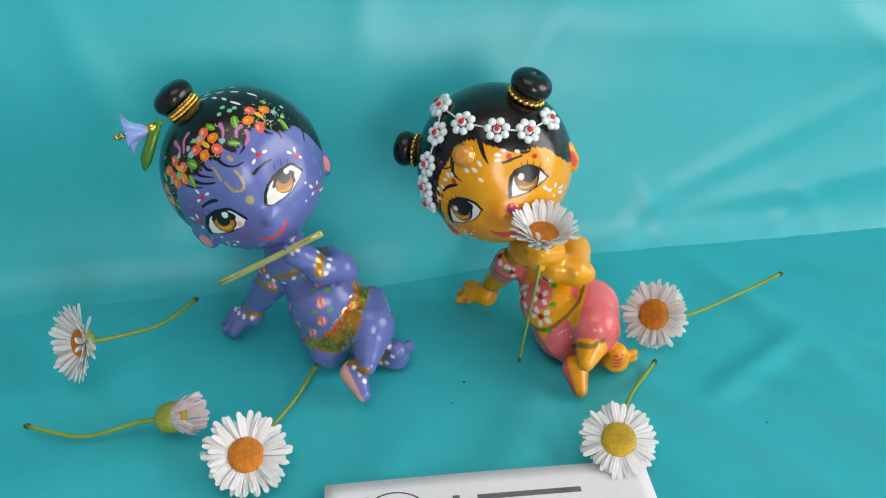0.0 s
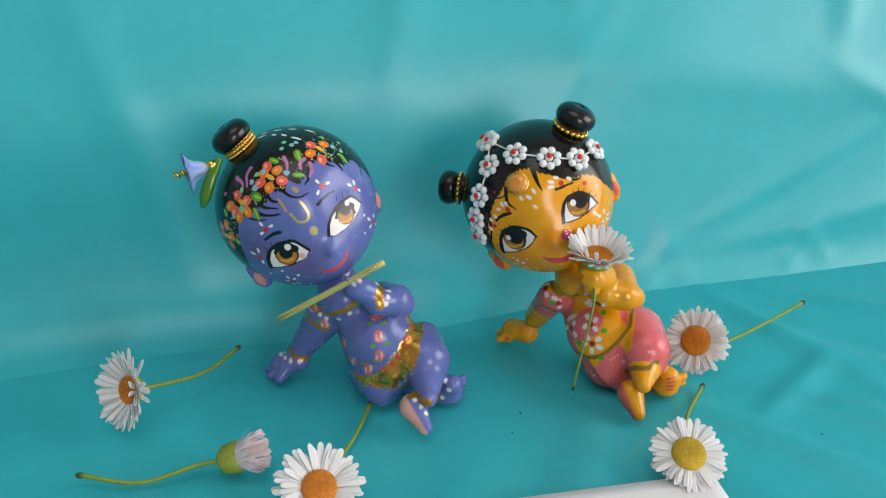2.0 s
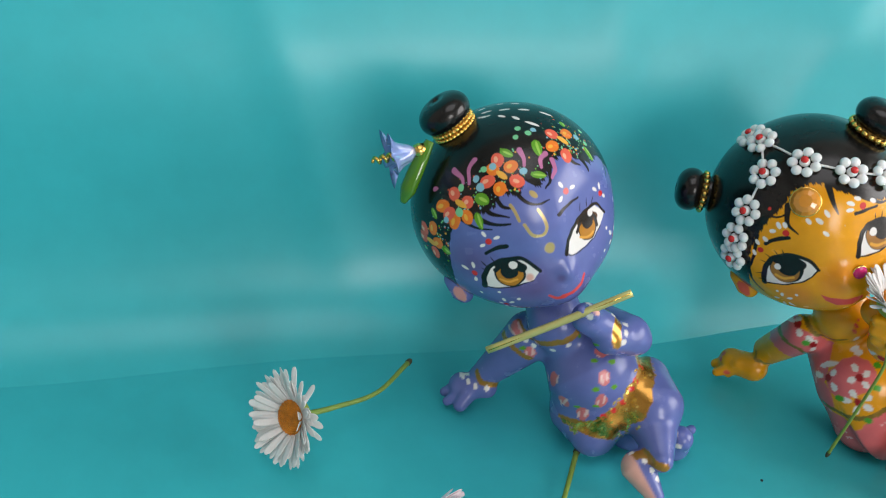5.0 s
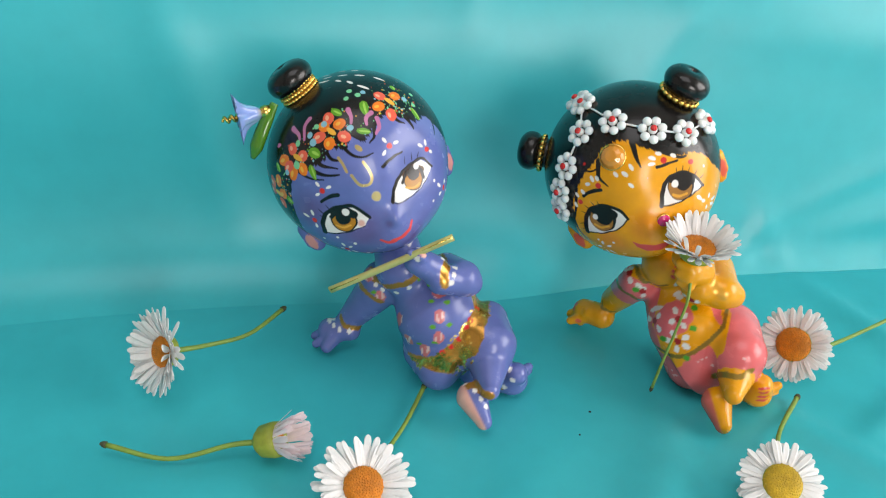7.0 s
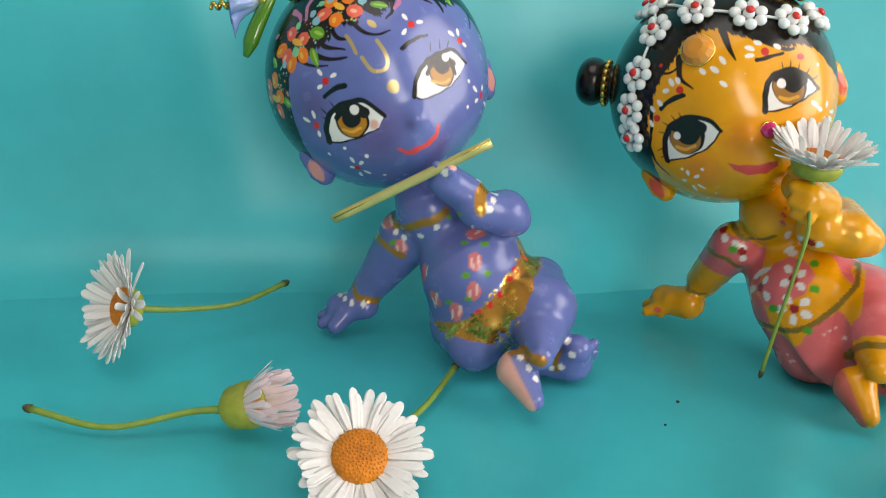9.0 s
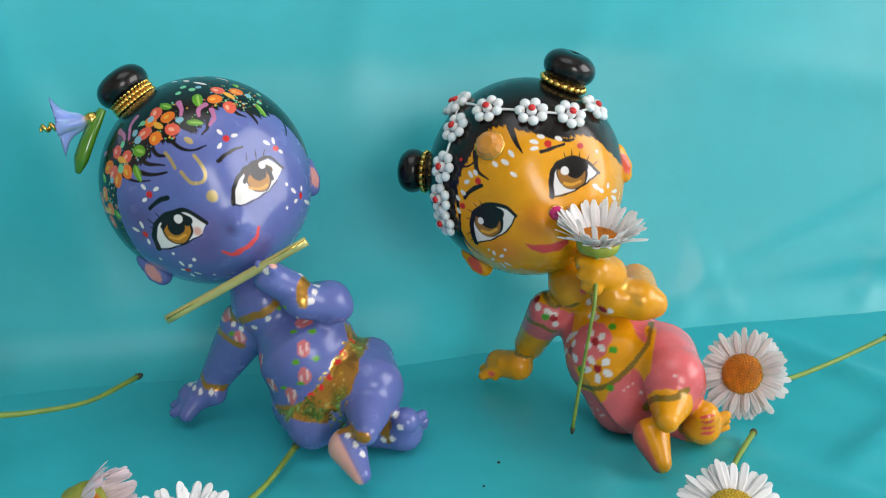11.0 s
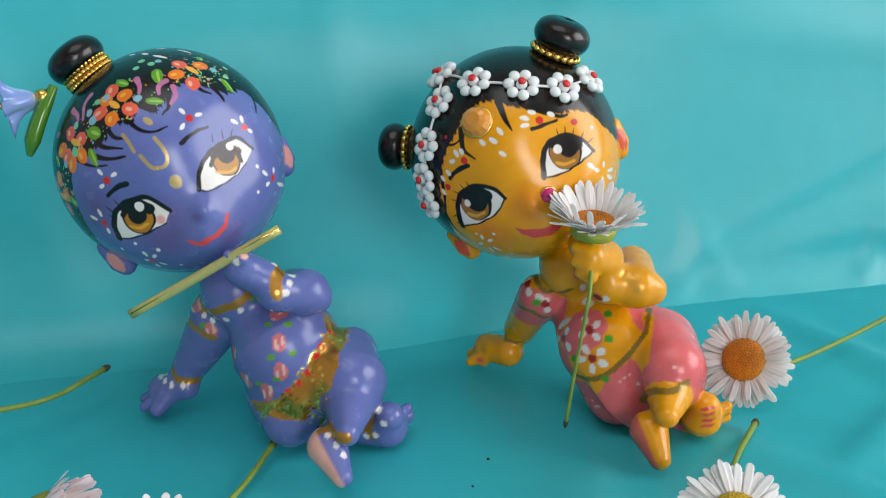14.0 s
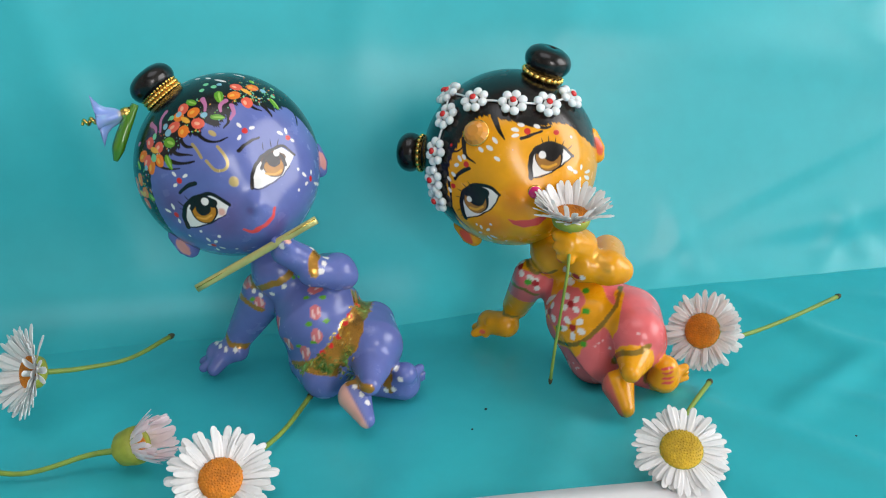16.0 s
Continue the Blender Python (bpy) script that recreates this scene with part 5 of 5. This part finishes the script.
def paint_yellow_body(b):
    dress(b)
    b.fill([(-55.6, 218.0, 28.4), (-52.2, 210.9, 27.5), (-49.0, 208.5, 29.0), (-45.3, 207.2, 31.8), (-42.0, 199.9, 42.8), (-50.5, 211.6, 40.3)], SKIN_YELLOW)
    b.fill([(-45.9, 203.6, 16.3), (-44.0, 203.9, 10.2), (-36.1, 199.1, 15.0), (-29.1, 203.2, 24.9), (-29.1, 211.4, 25.8), (-29.8, 200.6, 32.8), (-34.6, 199.7, 33.0), (-37.4, 203.9, 25.1), (-37.6, 201.7, 22.4), (-41.1, 200.9, 18.9)], SKIN_YELLOW)
    b.stroke([(-60.2, 218.5, 22.7), (-55.8, 210.2, 22.5), (-52.1, 212.6, 20.0)], 0.59, 0.59, BRONZE, gilt=0.3)
    b.stroke([(-56.2, 218.4, 27.7), (-54.3, 211.8, 28.8), (-51.9, 210.9, 27.4), (-46.1, 207.6, 30.1)], 0.52, 0.52, BRONZE, gilt=0.3)
    b.stroke([(-46.0, 205.8, 10.8), (-40.8, 200.5, 12.3), (-36.1, 199.1, 15.0), (-32.0, 200.3, 19.7), (-29.1, 203.2, 24.9), (-29.0, 211.5, 25.8)], 0.59, 0.59, BRONZE, gilt=0.4)
    b.stroke([(-40.5, 199.8, 33.5), (-43.5, 209.1, 29.7)], 0.67, 0.96, WHITE)
    b.stroke([(-38.0, 198.9, 32.9), (-37.0, 199.0, 32.7)], 0.67, 0.96, WHITE)
    b.stroke([(-41.5, 208.9, 27.1), (-42.1, 208.1, 26.5)], 0.67, 0.96, WHITE)
    b.stroke([(-42.1, 209.5, 27.3), (-43.2, 209.3, 26.7)], 0.67, 0.96, WHITE)
    b.stroke([(-39.7, 205.5, 31.1), (-38.9, 206.8, 31.7)], 0.67, 0.96, WHITE)
    b.dab((-39.0, 199.1, 33.0), 1.03, DARKRED)
    b.stroke([(-41.8, 204.1, 24.0), (-42.6, 205.4, 24.7)], 0.67, 0.96, WHITE)
    b.stroke([(-39.9, 203.3, 24.0), (-39.1, 203.8, 24.7)], 0.67, 0.96, WHITE)
    b.stroke([(-39.8, 202.2, 22.6), (-38.8, 201.6, 22.0)], 0.67, 0.96, WHITE)
    b.stroke([(-41.9, 202.8, 22.4), (-42.9, 202.9, 21.7)], 0.67, 0.96, WHITE)
    b.dab((-40.9, 202.9, 23.2), 1.03, DARKRED)
    b.stroke([(-40.7, 200.7, 18.6), (-41.8, 201.3, 19.5)], 0.67, 0.96, WHITE)
    b.stroke([(-38.4, 200.3, 18.9), (-37.4, 200.5, 19.9)], 0.67, 0.96, WHITE)
    b.stroke([(-38.1, 199.9, 17.3), (-36.6, 199.7, 16.9)], 0.67, 0.96, WHITE)
    b.stroke([(-39.5, 199.9, 16.1), (-39.3, 199.7, 14.8)], 0.67, 0.96, WHITE)
    b.stroke([(-41.4, 200.6, 17.1), (-43.0, 201.4, 16.3)], 0.67, 0.96, WHITE)
    b.dab((-39.6, 200.2, 17.7), 1.03, DARKRED)
    b.stroke([(-48.9, 209.5, 19.2), (-46.1, 207.2, 22.9)], 0.67, 0.96, WHITE)
    b.stroke([(-46.6, 205.5, 20.2), (-46.2, 205.7, 21.3)], 0.67, 0.96, WHITE)
    b.stroke([(-48.0, 206.9, 17.9), (-49.2, 209.9, 16.2)], 0.67, 0.96, WHITE)
    b.stroke([(-46.0, 204.0, 18.5), (-45.1, 203.0, 17.8)], 0.67, 0.96, WHITE)
    b.dab((-47.1, 205.6, 18.9), 1.03, DARKRED)
    b.stroke([(-53.1, 210.0, 25.7), (-54.1, 210.2, 26.6)], 0.67, 0.96, WHITE)
    b.stroke([(-52.1, 210.2, 25.1), (-52.0, 210.4, 25.5)], 0.67, 0.96, WHITE)
    b.stroke([(-51.9, 210.3, 23.6), (-51.6, 210.8, 22.5)], 0.67, 0.96, WHITE)
    b.dab((-52.2, 210.1, 24.6), 1.03, DARKRED)
    b.stroke([(-57.9, 213.6, 28.0), (-58.4, 218.6, 25.3)], 0.67, 0.96, WHITE)
    b.stroke([(-56.9, 213.3, 28.7), (-57.1, 214.6, 28.9)], 0.67, 0.96, WHITE)
    b.stroke([(-56.5, 211.2, 27.5), (-56.1, 210.4, 26.5)], 0.67, 0.96, WHITE)
    b.dab((-57.0, 212.5, 28.3), 1.03, DARKRED)
    b.stroke([(-37.9, 205.4, 26.2), (-36.8, 205.7, 26.4)], 0.89, 0.81, GREENP)
    b.stroke([(-37.0, 201.6, 22.1), (-35.9, 201.8, 22.3)], 0.89, 0.81, GREENP)
    b.stroke([(-54.6, 209.6, 24.8), (-53.5, 209.7, 25.1)], 0.89, 0.81, GREENP)
    b.stroke([(-36.7, 198.9, 13.8), (-35.7, 198.8, 14.2)], 0.89, 0.81, GREENP)
    b.stroke([(-44.3, 202.2, 15.8), (-43.0, 201.4, 16.6)], 0.89, 0.81, GREENP)
    b.stroke([(-40.7, 200.4, 44.2), (-39.3, 200.8, 43.0)], 0.66, 0.66, CORAL)
    b.dab((-42.7, 200.0, 42.0), 0.59, WHITE)
    b.stroke([(-44.2, 201.2, 40.5), (-44.5, 207.9, 36.4)], 0.44, 0.37, LIPS)
    b.stroke([(-45.4, 207.4, 35.7), (-44.4, 207.4, 34.8)], 0.44, 0.37, LIPS)
    b.stroke([(-45.3, 207.0, 34.0), (-44.4, 207.4, 32.9)], 0.44, 0.37, LIPS)
    b.stroke([(-34.7, 201.7, 38.5), (-33.0, 200.9, 37.1), (-31.3, 200.3, 35.6)], 1.48, 1.18, AMBERP, gilt=0.35, soft=0.8)
    sole(b, SOLE)
    b.stroke([(-28.0, 198.8, 10.4), (-23.8, 192.2, 17.3), (-17.9, 194.3, 18.2)], 0.89, 0.74, BRONZE, gilt=0.3)
    b.stroke([(-16.0, 198.9, 9.7), (-13.2, 199.8, 10.2)], 0.37, 0.37, LIPS)
    b.stroke([(-15.9, 198.7, 8.5), (-13.1, 199.5, 9.0)], 0.37, 0.37, LIPS)
    b.stroke([(-15.8, 198.8, 7.0), (-13.0, 199.8, 7.4)], 0.37, 0.37, LIPS)
    b.stroke([(-15.7, 198.9, 5.6), (-12.9, 199.9, 6.0)], 0.37, 0.37, LIPS)
    b.stroke([(-20.5, 201.7, 7.7), (-20.2, 202.6, 3.0)], 0.89, 0.74, BRONZE, gilt=0.2)
    b.stroke([(-63.8, 219.1, 11.8), (-63.4, 218.3, 9.7), (-59.4, 218.0, 9.7)], 0.44, 0.44, BRONZE, gilt=0.2)
    b.dab((-72.2, 220.2, 5.5), 0.81, CORAL)
    b.dab((-69.9, 218.1, 3.5), 0.81, CORAL)
    b.dab((-71.8, 221.0, 7.0), 0.81, CORAL)
    b.dab((-32.4, 199.2, 14.7), 0.37, PALEPINK)
    b.dab((-31.3, 198.9, 15.8), 0.37, PALEPINK)
    b.dab((-33.2, 198.9, 14.0), 0.37, PALEPINK)
    b.dab((-39.2, 201.2, 6.4), 0.37, PALEPINK)
    b.dab((-37.9, 200.7, 5.6), 0.37, PALEPINK)
    b.dab((-38.5, 201.1, 5.0), 0.37, PALEPINK)
    b.dab((-29.4, 197.6, 14.3), 0.37, PALEPINK)
    b.dab((-21.5, 193.1, 22.2), 0.37, PALEPINK)

HEAD_A, TURN_A = (-60.2, 226.4, 58.7), (-3.6, -21.4, 27.2)
HEAD_B, TURN_B = (15.7, 235.4, 55.8), (-3.1, -30.4, 1.0)
doll("doll", HEAD_A, TURN_A, BODY_A, 0, (-24.5, 186.0, 0), paint_blue_head, paint_blue_body, [(-80, -28), (72, -22)], [(-140, 72, 6.3, 4.0, 0.60)], SKIN_BLUE,
     "blue hand-painted baby doll leaning back on one hand")
doll("doll", HEAD_B, TURN_B, BODY_B, -19.7, (39.5, 188.0, 0), paint_yellow_head, paint_yellow_body, [(-78, -28), (78, -20)], [(80, 39, 6.3, 4.6, 0.60), (-106, 32, 5.6, 4.0, 0.66)], SKIN_YELLOW,
     "yellow hand-painted baby doll in a pink dress leaning back",
     [(bone((-38.5, 202.5, 40.0), (-40.8, 198.6, 42.0), 4.0, 3.6), 1.0), (bone((-41.5, 197.5, 43.8), (-43.6, 197.2, 44.6), 1.9, 1.4), 0.7), (bone((-41.0, 196.6, 41.2), (-43.4, 196.6, 41.8), 1.8, 1.3), 0.6), (bone((-40.4, 196.6, 38.8), (-42.6, 196.8, 39.2), 1.7, 1.2), 0.6)])

# ---- what the dolls hold and wear ----


def over_head(centre, turn, lon, lat, r):
    """A point over a doll's head and the way out of the head there, in metres."""
    m = Euler([radians(a) for a in turn]).to_matrix()
    way = m @ Vector(lonlat(lon, lat).tolist())
    return (Vector(centre) + way * r) * MM, way


def skull(lon, lat):
    return float(head_radius(lonlat(lon, lat)))


straw_at = Vector((-0.0500, 0.2003, 0.0430))
straw = thing("flute", straw_at, "thin gold foil straw flute held to the blue doll's mouth", "flute")
part("tube", tube([Vector((-0.0652, 0.2000, 0.0351)) - straw_at, Vector((-0.0497, 0.2005, 0.0434)) - straw_at, Vector((-0.0341, 0.2016, 0.0518)) - straw_at], [0.00065, 0.00065], 10, 14, 1.6), STRAW, straw)
part("fold_line", tube([Vector((-0.0649, 0.1994, 0.0356)) - straw_at, Vector((-0.0344, 0.2010, 0.0521)) - straw_at], [0.00018, 0.00018], 6, 8), GOLD, straw, "raised gold seam along the straw")

PEARL_MESH = part("pearl", ball(1.25 * MM, 12, 8, 0.8), PEARL)
DOT_MESH = part("red_centre", ball(0.9 * MM, 10, 7, 0.6), RED_BEAD)
BEAD_MESH = part("bead", ball(0.72 * MM, 10, 7), GOLD)


def pearl_band():
    at, _ = over_head(HEAD_B, TURN_B, 10, 50, 25)
    band = thing("headband", at, "headband of white pearl flowers with red centres", "headband")
    spots = BAND_SPOTS
    for k, (lon, lat) in enumerate(spots):
        p, way = over_head(HEAD_B, TURN_B, lon, lat, skull(lon, lat) + 0.7)
        flower = new("bead_flower")
        flower.empty_display_size = 0.003
        flower.parent = band
        flower.matrix_basis = aim(p - at, way, k * 23)
        for i in range(7):
            a = i * math.pi / 3.5
            again(PEARL_MESH, pose(2.65 * MM * math.cos(a), 2.65 * MM * math.sin(a), 0.2 * MM), flower)
        again(PEARL_MESH, pose(0, 0, 0.3 * MM), flower)
        again(DOT_MESH, pose(0, 0, 1.5 * MM), flower)
    order = [(9, 8), (8, 7), (7, 6), (6, 1), (1, 2), (2, 3), (3, 4), (4, 5), (1, 0)]
    for a, b in order:
        (l0, t0), (l1, t1) = spots[a], spots[b]
        d0, d1 = lonlat(l0, t0), lonlat(l1, t1)
        pts = []
        for h in (0.3, 0.5, 0.7):
            d = unit(d0 * (1 - h) + d1 * h)
            m = Euler([radians(q) for q in TURN_B]).to_matrix()
            pts.append((Vector(HEAD_B) + (m @ Vector(d.tolist())) * (float(head_radius(d)) + 0.5)) * MM - at)
        part("thread", tube(pts, [0.0003, 0.0003], 6, 8), PEARL, band)
    return band


BAND_SPOTS = [(-119, 76), (-62, 79), (5, 57.4), (28.3, 39.8), (46, 25.6), (69, 18.3), (-34, 58), (-47.2, 37.8), (-55.7, 21.7), (-60.5, 8.6)]
pearl_band()


def bead_ring(centre, turn, lon, lat, radius, high, count, rows, size, label):
    at, way = over_head(centre, turn, lon, lat, high)
    band = thing("hair_tie", at, label, "hair tie", "gold hair ties")
    stand = aim((0, 0, 0), way)
    part("cord", loft([[stand @ Vector(((radius - 0.5 * q) * MM * math.cos(a), (radius - 0.5 * q) * MM * math.sin(a), h * MM)) for a in np.linspace(0, 2 * math.pi, 40, endpoint=False)] for q, h in ((1, -0.8), (0, -0.5), (0, 0.5), (1, 0.8))], cap=False), BROWN_CORD, band)
    for row in range(rows):
        for k in range(count):
            a = 2 * math.pi * (k + 0.5 * row) / count
            again(BEAD_MESH, stand @ pose(radius * MM * math.cos(a), radius * MM * math.sin(a), (row - (rows - 1) / 2) * 1.1 * MM) @ Matrix.Scale(size, 4), band)


BROWN_CORD = material("gold_brown_cord", (0.30, 0.16, 0.03), 0.45, metal=0.4, grain=0.3, scale=900)
bead_ring(HEAD_A, TURN_A, -140, 72, 5.0, 25.4, 32, 3, 0.78, "hair tie of fine gold beads round the black bun")
bead_ring(HEAD_B, TURN_B, 80, 39, 5.1, 25.4, 19, 1, 1.15, "hair tie of gold beads round the black bun")
bead_ring(HEAD_B, TURN_B, -106, 32, 4.8, 25.3, 18, 1, 1.05, "hair tie of gold beads round the black bun")


def rhinestone(name, mat, lon, lat, r, label):
    p, way = over_head(HEAD_B, TURN_B, lon, lat, skull(lon, lat) + 0.05)
    ob = thing(name, p, label, "rhinestone")
    ob.matrix_basis = aim(p, way)
    part("stone", turned([(r * MM, 0), (r * MM, 0.25 * MM), (r * 0.78 * MM, 0.55 * r * MM), (r * 0.45 * MM, 0.72 * r * MM), (0.0001, 0.74 * r * MM)], 12), mat, ob, smooth=False)
    part("setting", turned([(r * 1.06 * MM, -0.3 * MM), (r * 1.06 * MM, 0.2 * MM), (r * 0.98 * MM, 0.25 * MM)], 24), GOLD, ob)


rhinestone("brooch", AMBER, -7.3, 37.8, 3.3, "round faceted amber rhinestone glued below the headband")
rhinestone("nose_stone", MAGENTA, 6.0, -10.4, 1.75, "small magenta rhinestone on the yellow doll's nose")


def hair_flower():
    """The glass flower stuck beside the blue doll's bun."""
    at = Vector((-83.5, 219.5, 75.3)) * MM
    out = (Vector((-91.5, 216.5, 74.3)) * MM - at).normalized()
    ob = thing("hair_flower", at, "pale blue glass flower with green leaf beside the bun", "hair ornament")
    stand = aim((0, 0, 0), out)
    part("gold_bead", turned([(0.5 * MM, -2.6 * MM), (1.5 * MM, -2.0 * MM), (1.75 * MM, -0.9 * MM), (1.5 * MM, 0.2 * MM), (0.6 * MM, 0.6 * MM)], 16), GOLD, ob).matrix_basis = stand
    rings = []
    for h, r, lobe in ((0.2, 0.8, 0), (1.2, 1.6, 0.05), (2.6, 2.1, 0.12), (3.8, 2.9, 0.30), (4.6, 4.1, 0.48), (4.9, 4.7, 0.55), (4.5, 4.0, 0.48), (3.5, 2.5, 0.30), (2.2, 1.6, 0.1), (1.0, 1.0, 0.0)):
        rings.append([(r * MM * (1 - lobe + lobe * abs(math.cos(2.5 * a)) ** 1.6 * 1.3) * math.cos(a), r * MM * (1 - lobe + lobe * abs(math.cos(2.5 * a)) ** 1.6 * 1.3) * math.sin(a), h * MM) for a in np.linspace(0, 2 * math.pi, 60, endpoint=False)])
    part("glass_bell", loft(rings), BLUE_GLASS, ob, "pale blue glass bell flower").matrix_basis = stand @ Matrix.Scale(1.3, 4)
    coil = [(0.55 * math.cos(k * 1.1) * MM, 0.55 * math.sin(k * 1.1) * MM, (3.0 + k * 0.24) * MM) for k in range(22)]
    part("stamen", tube(coil, [0.00045, 0.0004, 0.0003], 8, 80), GOLD, ob, "twisted gold wire stamen").matrix_basis = stand @ Matrix.Scale(1.25, 4)
    p = [Vector(v) * MM - at for v in ((-80.5, 220.8, 77.4), (-82.8, 218.2, 72.6), (-84.6, 216.5, 68.2), (-86.0, 215.8, 64.2))]
    part("leaf", tube(p, [0.0012, 0.0019, 0.0021, 0.0021, 0.0008], 12, 24, 0.7), GREEN_GLASS, ob, "glossy green glass leaf")


hair_flower()
for pattern in (PEARL_MESH, DOT_MESH, BEAD_MESH):
    bpy.data.objects.remove(pattern)

# ---- the card ----
CARD_AT, CARD_TURN = Vector((0.0120, 0.1590, 0.0012)), 6.2
card = thing("business_card", CARD_AT, "white printed business card lying on teal paper", "card")
card.matrix_basis = pose(*CARD_AT, 0, 0, CARD_TURN)
CARD_W, CARD_H = 0.088, 0.052


def card_sheet():
    rows = []
    for v in np.linspace(0, 1, 14):
        rows.append([(CARD_W * (u - 0.5), -CARD_H * v, 0.0005 * math.sin(u * 3.1) * (1 - v) + 0.0003) for u in np.linspace(0, 1, 24)])
    bm = bmesh.new()
    made = [[bm.verts.new(p) for p in row] for row in rows]
    for a, b in zip(made, made[1:]):
        for i in range(len(a) - 1):
            bm.faces.new((a[i], b[i], b[i + 1], a[i + 1]))
    return bm


paper = part("card_paper", card_sheet(), CARD, card)
thick = paper.modifiers.new("thickness", "SOLIDIFY")
thick.thickness, thick.offset = 0.0004, -1


def card_height(x, y):
    return 0.0005 * math.sin((x / CARD_W + 0.5) * 3.1) * (1 + y / CARD_H) + 0.0003


def bar(x0, x1, y, h):
    """A row of small print as one plain dark bar that follows the card."""
    bm = bmesh.new()
    cols = [(x0 + (x1 - x0) * k / 12) for k in range(13)]
    rows = [[bm.verts.new((x, yy, card_height(x, yy) + dz)) for x in cols] for yy, dz in ((y + h / 2, 0.00001), (y + h / 2, 0.00006), (y - h / 2, 0.00006), (y - h / 2, 0.00001))]
    for a, b in zip(rows, rows[1:]):
        for i in range(12):
            bm.faces.new((a[i], b[i], b[i + 1], a[i + 1]))
    part("print_bar", bm, PRINT, card, "plain dark bar of small print", smooth=False)


for x0, x1, y in ((-0.0035, 0.0245, -0.0085), (-0.0035, 0.0112, -0.0135), (0.0128, 0.0212, -0.0135), (0.0226, 0.0285, -0.0135), (-0.0035, 0.0395, -0.0185), (-0.0035, 0.0420, -0.0235)):
    bar(x0, x1, y, 0.0017)
bar(-0.0100, -0.0082, -0.0082, 0.0017)
bar(-0.0095, -0.0087, -0.0128, 0.0014)
bar(-0.0360, -0.0140, -0.0305, 0.0012)
bar(-0.0330, -0.0170, -0.0335, 0.0016)
bar(0.0345, 0.0435, -0.0345, 0.0012)


def ring_line(cx, cy, rx, ry, a0, a1, w, turn=0.0):
    pts = []
    for k in range(25):
        a = radians(a0 + (a1 - a0) * k / 24)
        x, y = rx * math.cos(a), ry * math.sin(a)
        c, s = math.cos(radians(turn)), math.sin(radians(turn))
        px, py = cx + c * x - s * y, cy + s * x + c * y
        pts.append((px, py, card_height(px, py) + 0.00003))
    return tube(pts, [w, w], 6, 40, 0.25)


LOGO = [(-0.0255, -0.0145, 0.0098, 0.0098, 20, 120, 0.00022, 0), (-0.0255, -0.0145, 0.0098, 0.0098, 185, 300, 0.00022, 0), (-0.0338, -0.0075, 0.0026, 0.0017, 0, 360, 0.00016, 25),
        (-0.0338, -0.0075, 0.0012, 0.0009, 0, 360, 0.00014, 0), (-0.0180, -0.0232, 0.0026, 0.0019, 0, 360, 0.0002, 40), (-0.0180, -0.0232, 0.0014, 0.0004, 0, 360, 0.00016, 50),
        (-0.0285, -0.0160, 0.0020, 0.0046, 0, 360, 0.00018, 14), (-0.0228, -0.0172, 0.0021, 0.0048, 0, 360, 0.00018, -16)]
for k in range(5):
    LOGO.append((-0.0312 + 0.0011 * k, -0.0098 + 0.0006 * k, 0.0005 + 0.00008 * k, 0.0005 + 0.00008 * k, 0, 360, 0.00014, 0))
    LOGO.append((-0.0243 + 0.0012 * k, -0.0095 - 0.0006 * k, 0.0008 - 0.00008 * k, 0.0008 - 0.00008 * k, 0, 360, 0.00014, 0))
part("emblem", joined(*[ring_line(*row) for row in LOGO]), INK, card, "thin black line emblem")

# ---- dust ----
for x, y, r in ((0.0064, 0.1955, 0.0004), (0.0025, 0.1865, 0.0003), (0.1120, 0.2130, 0.0004), (0.0950, 0.1790, 0.0003)):
    crumb = part("speck", ball(r, 7, 5, 0.6), SPECK)
    crumb.location = (x, y, 0.0004)
    tagged(crumb, "tiny dark speck of dust on teal paper", "speck", "specks of dust")
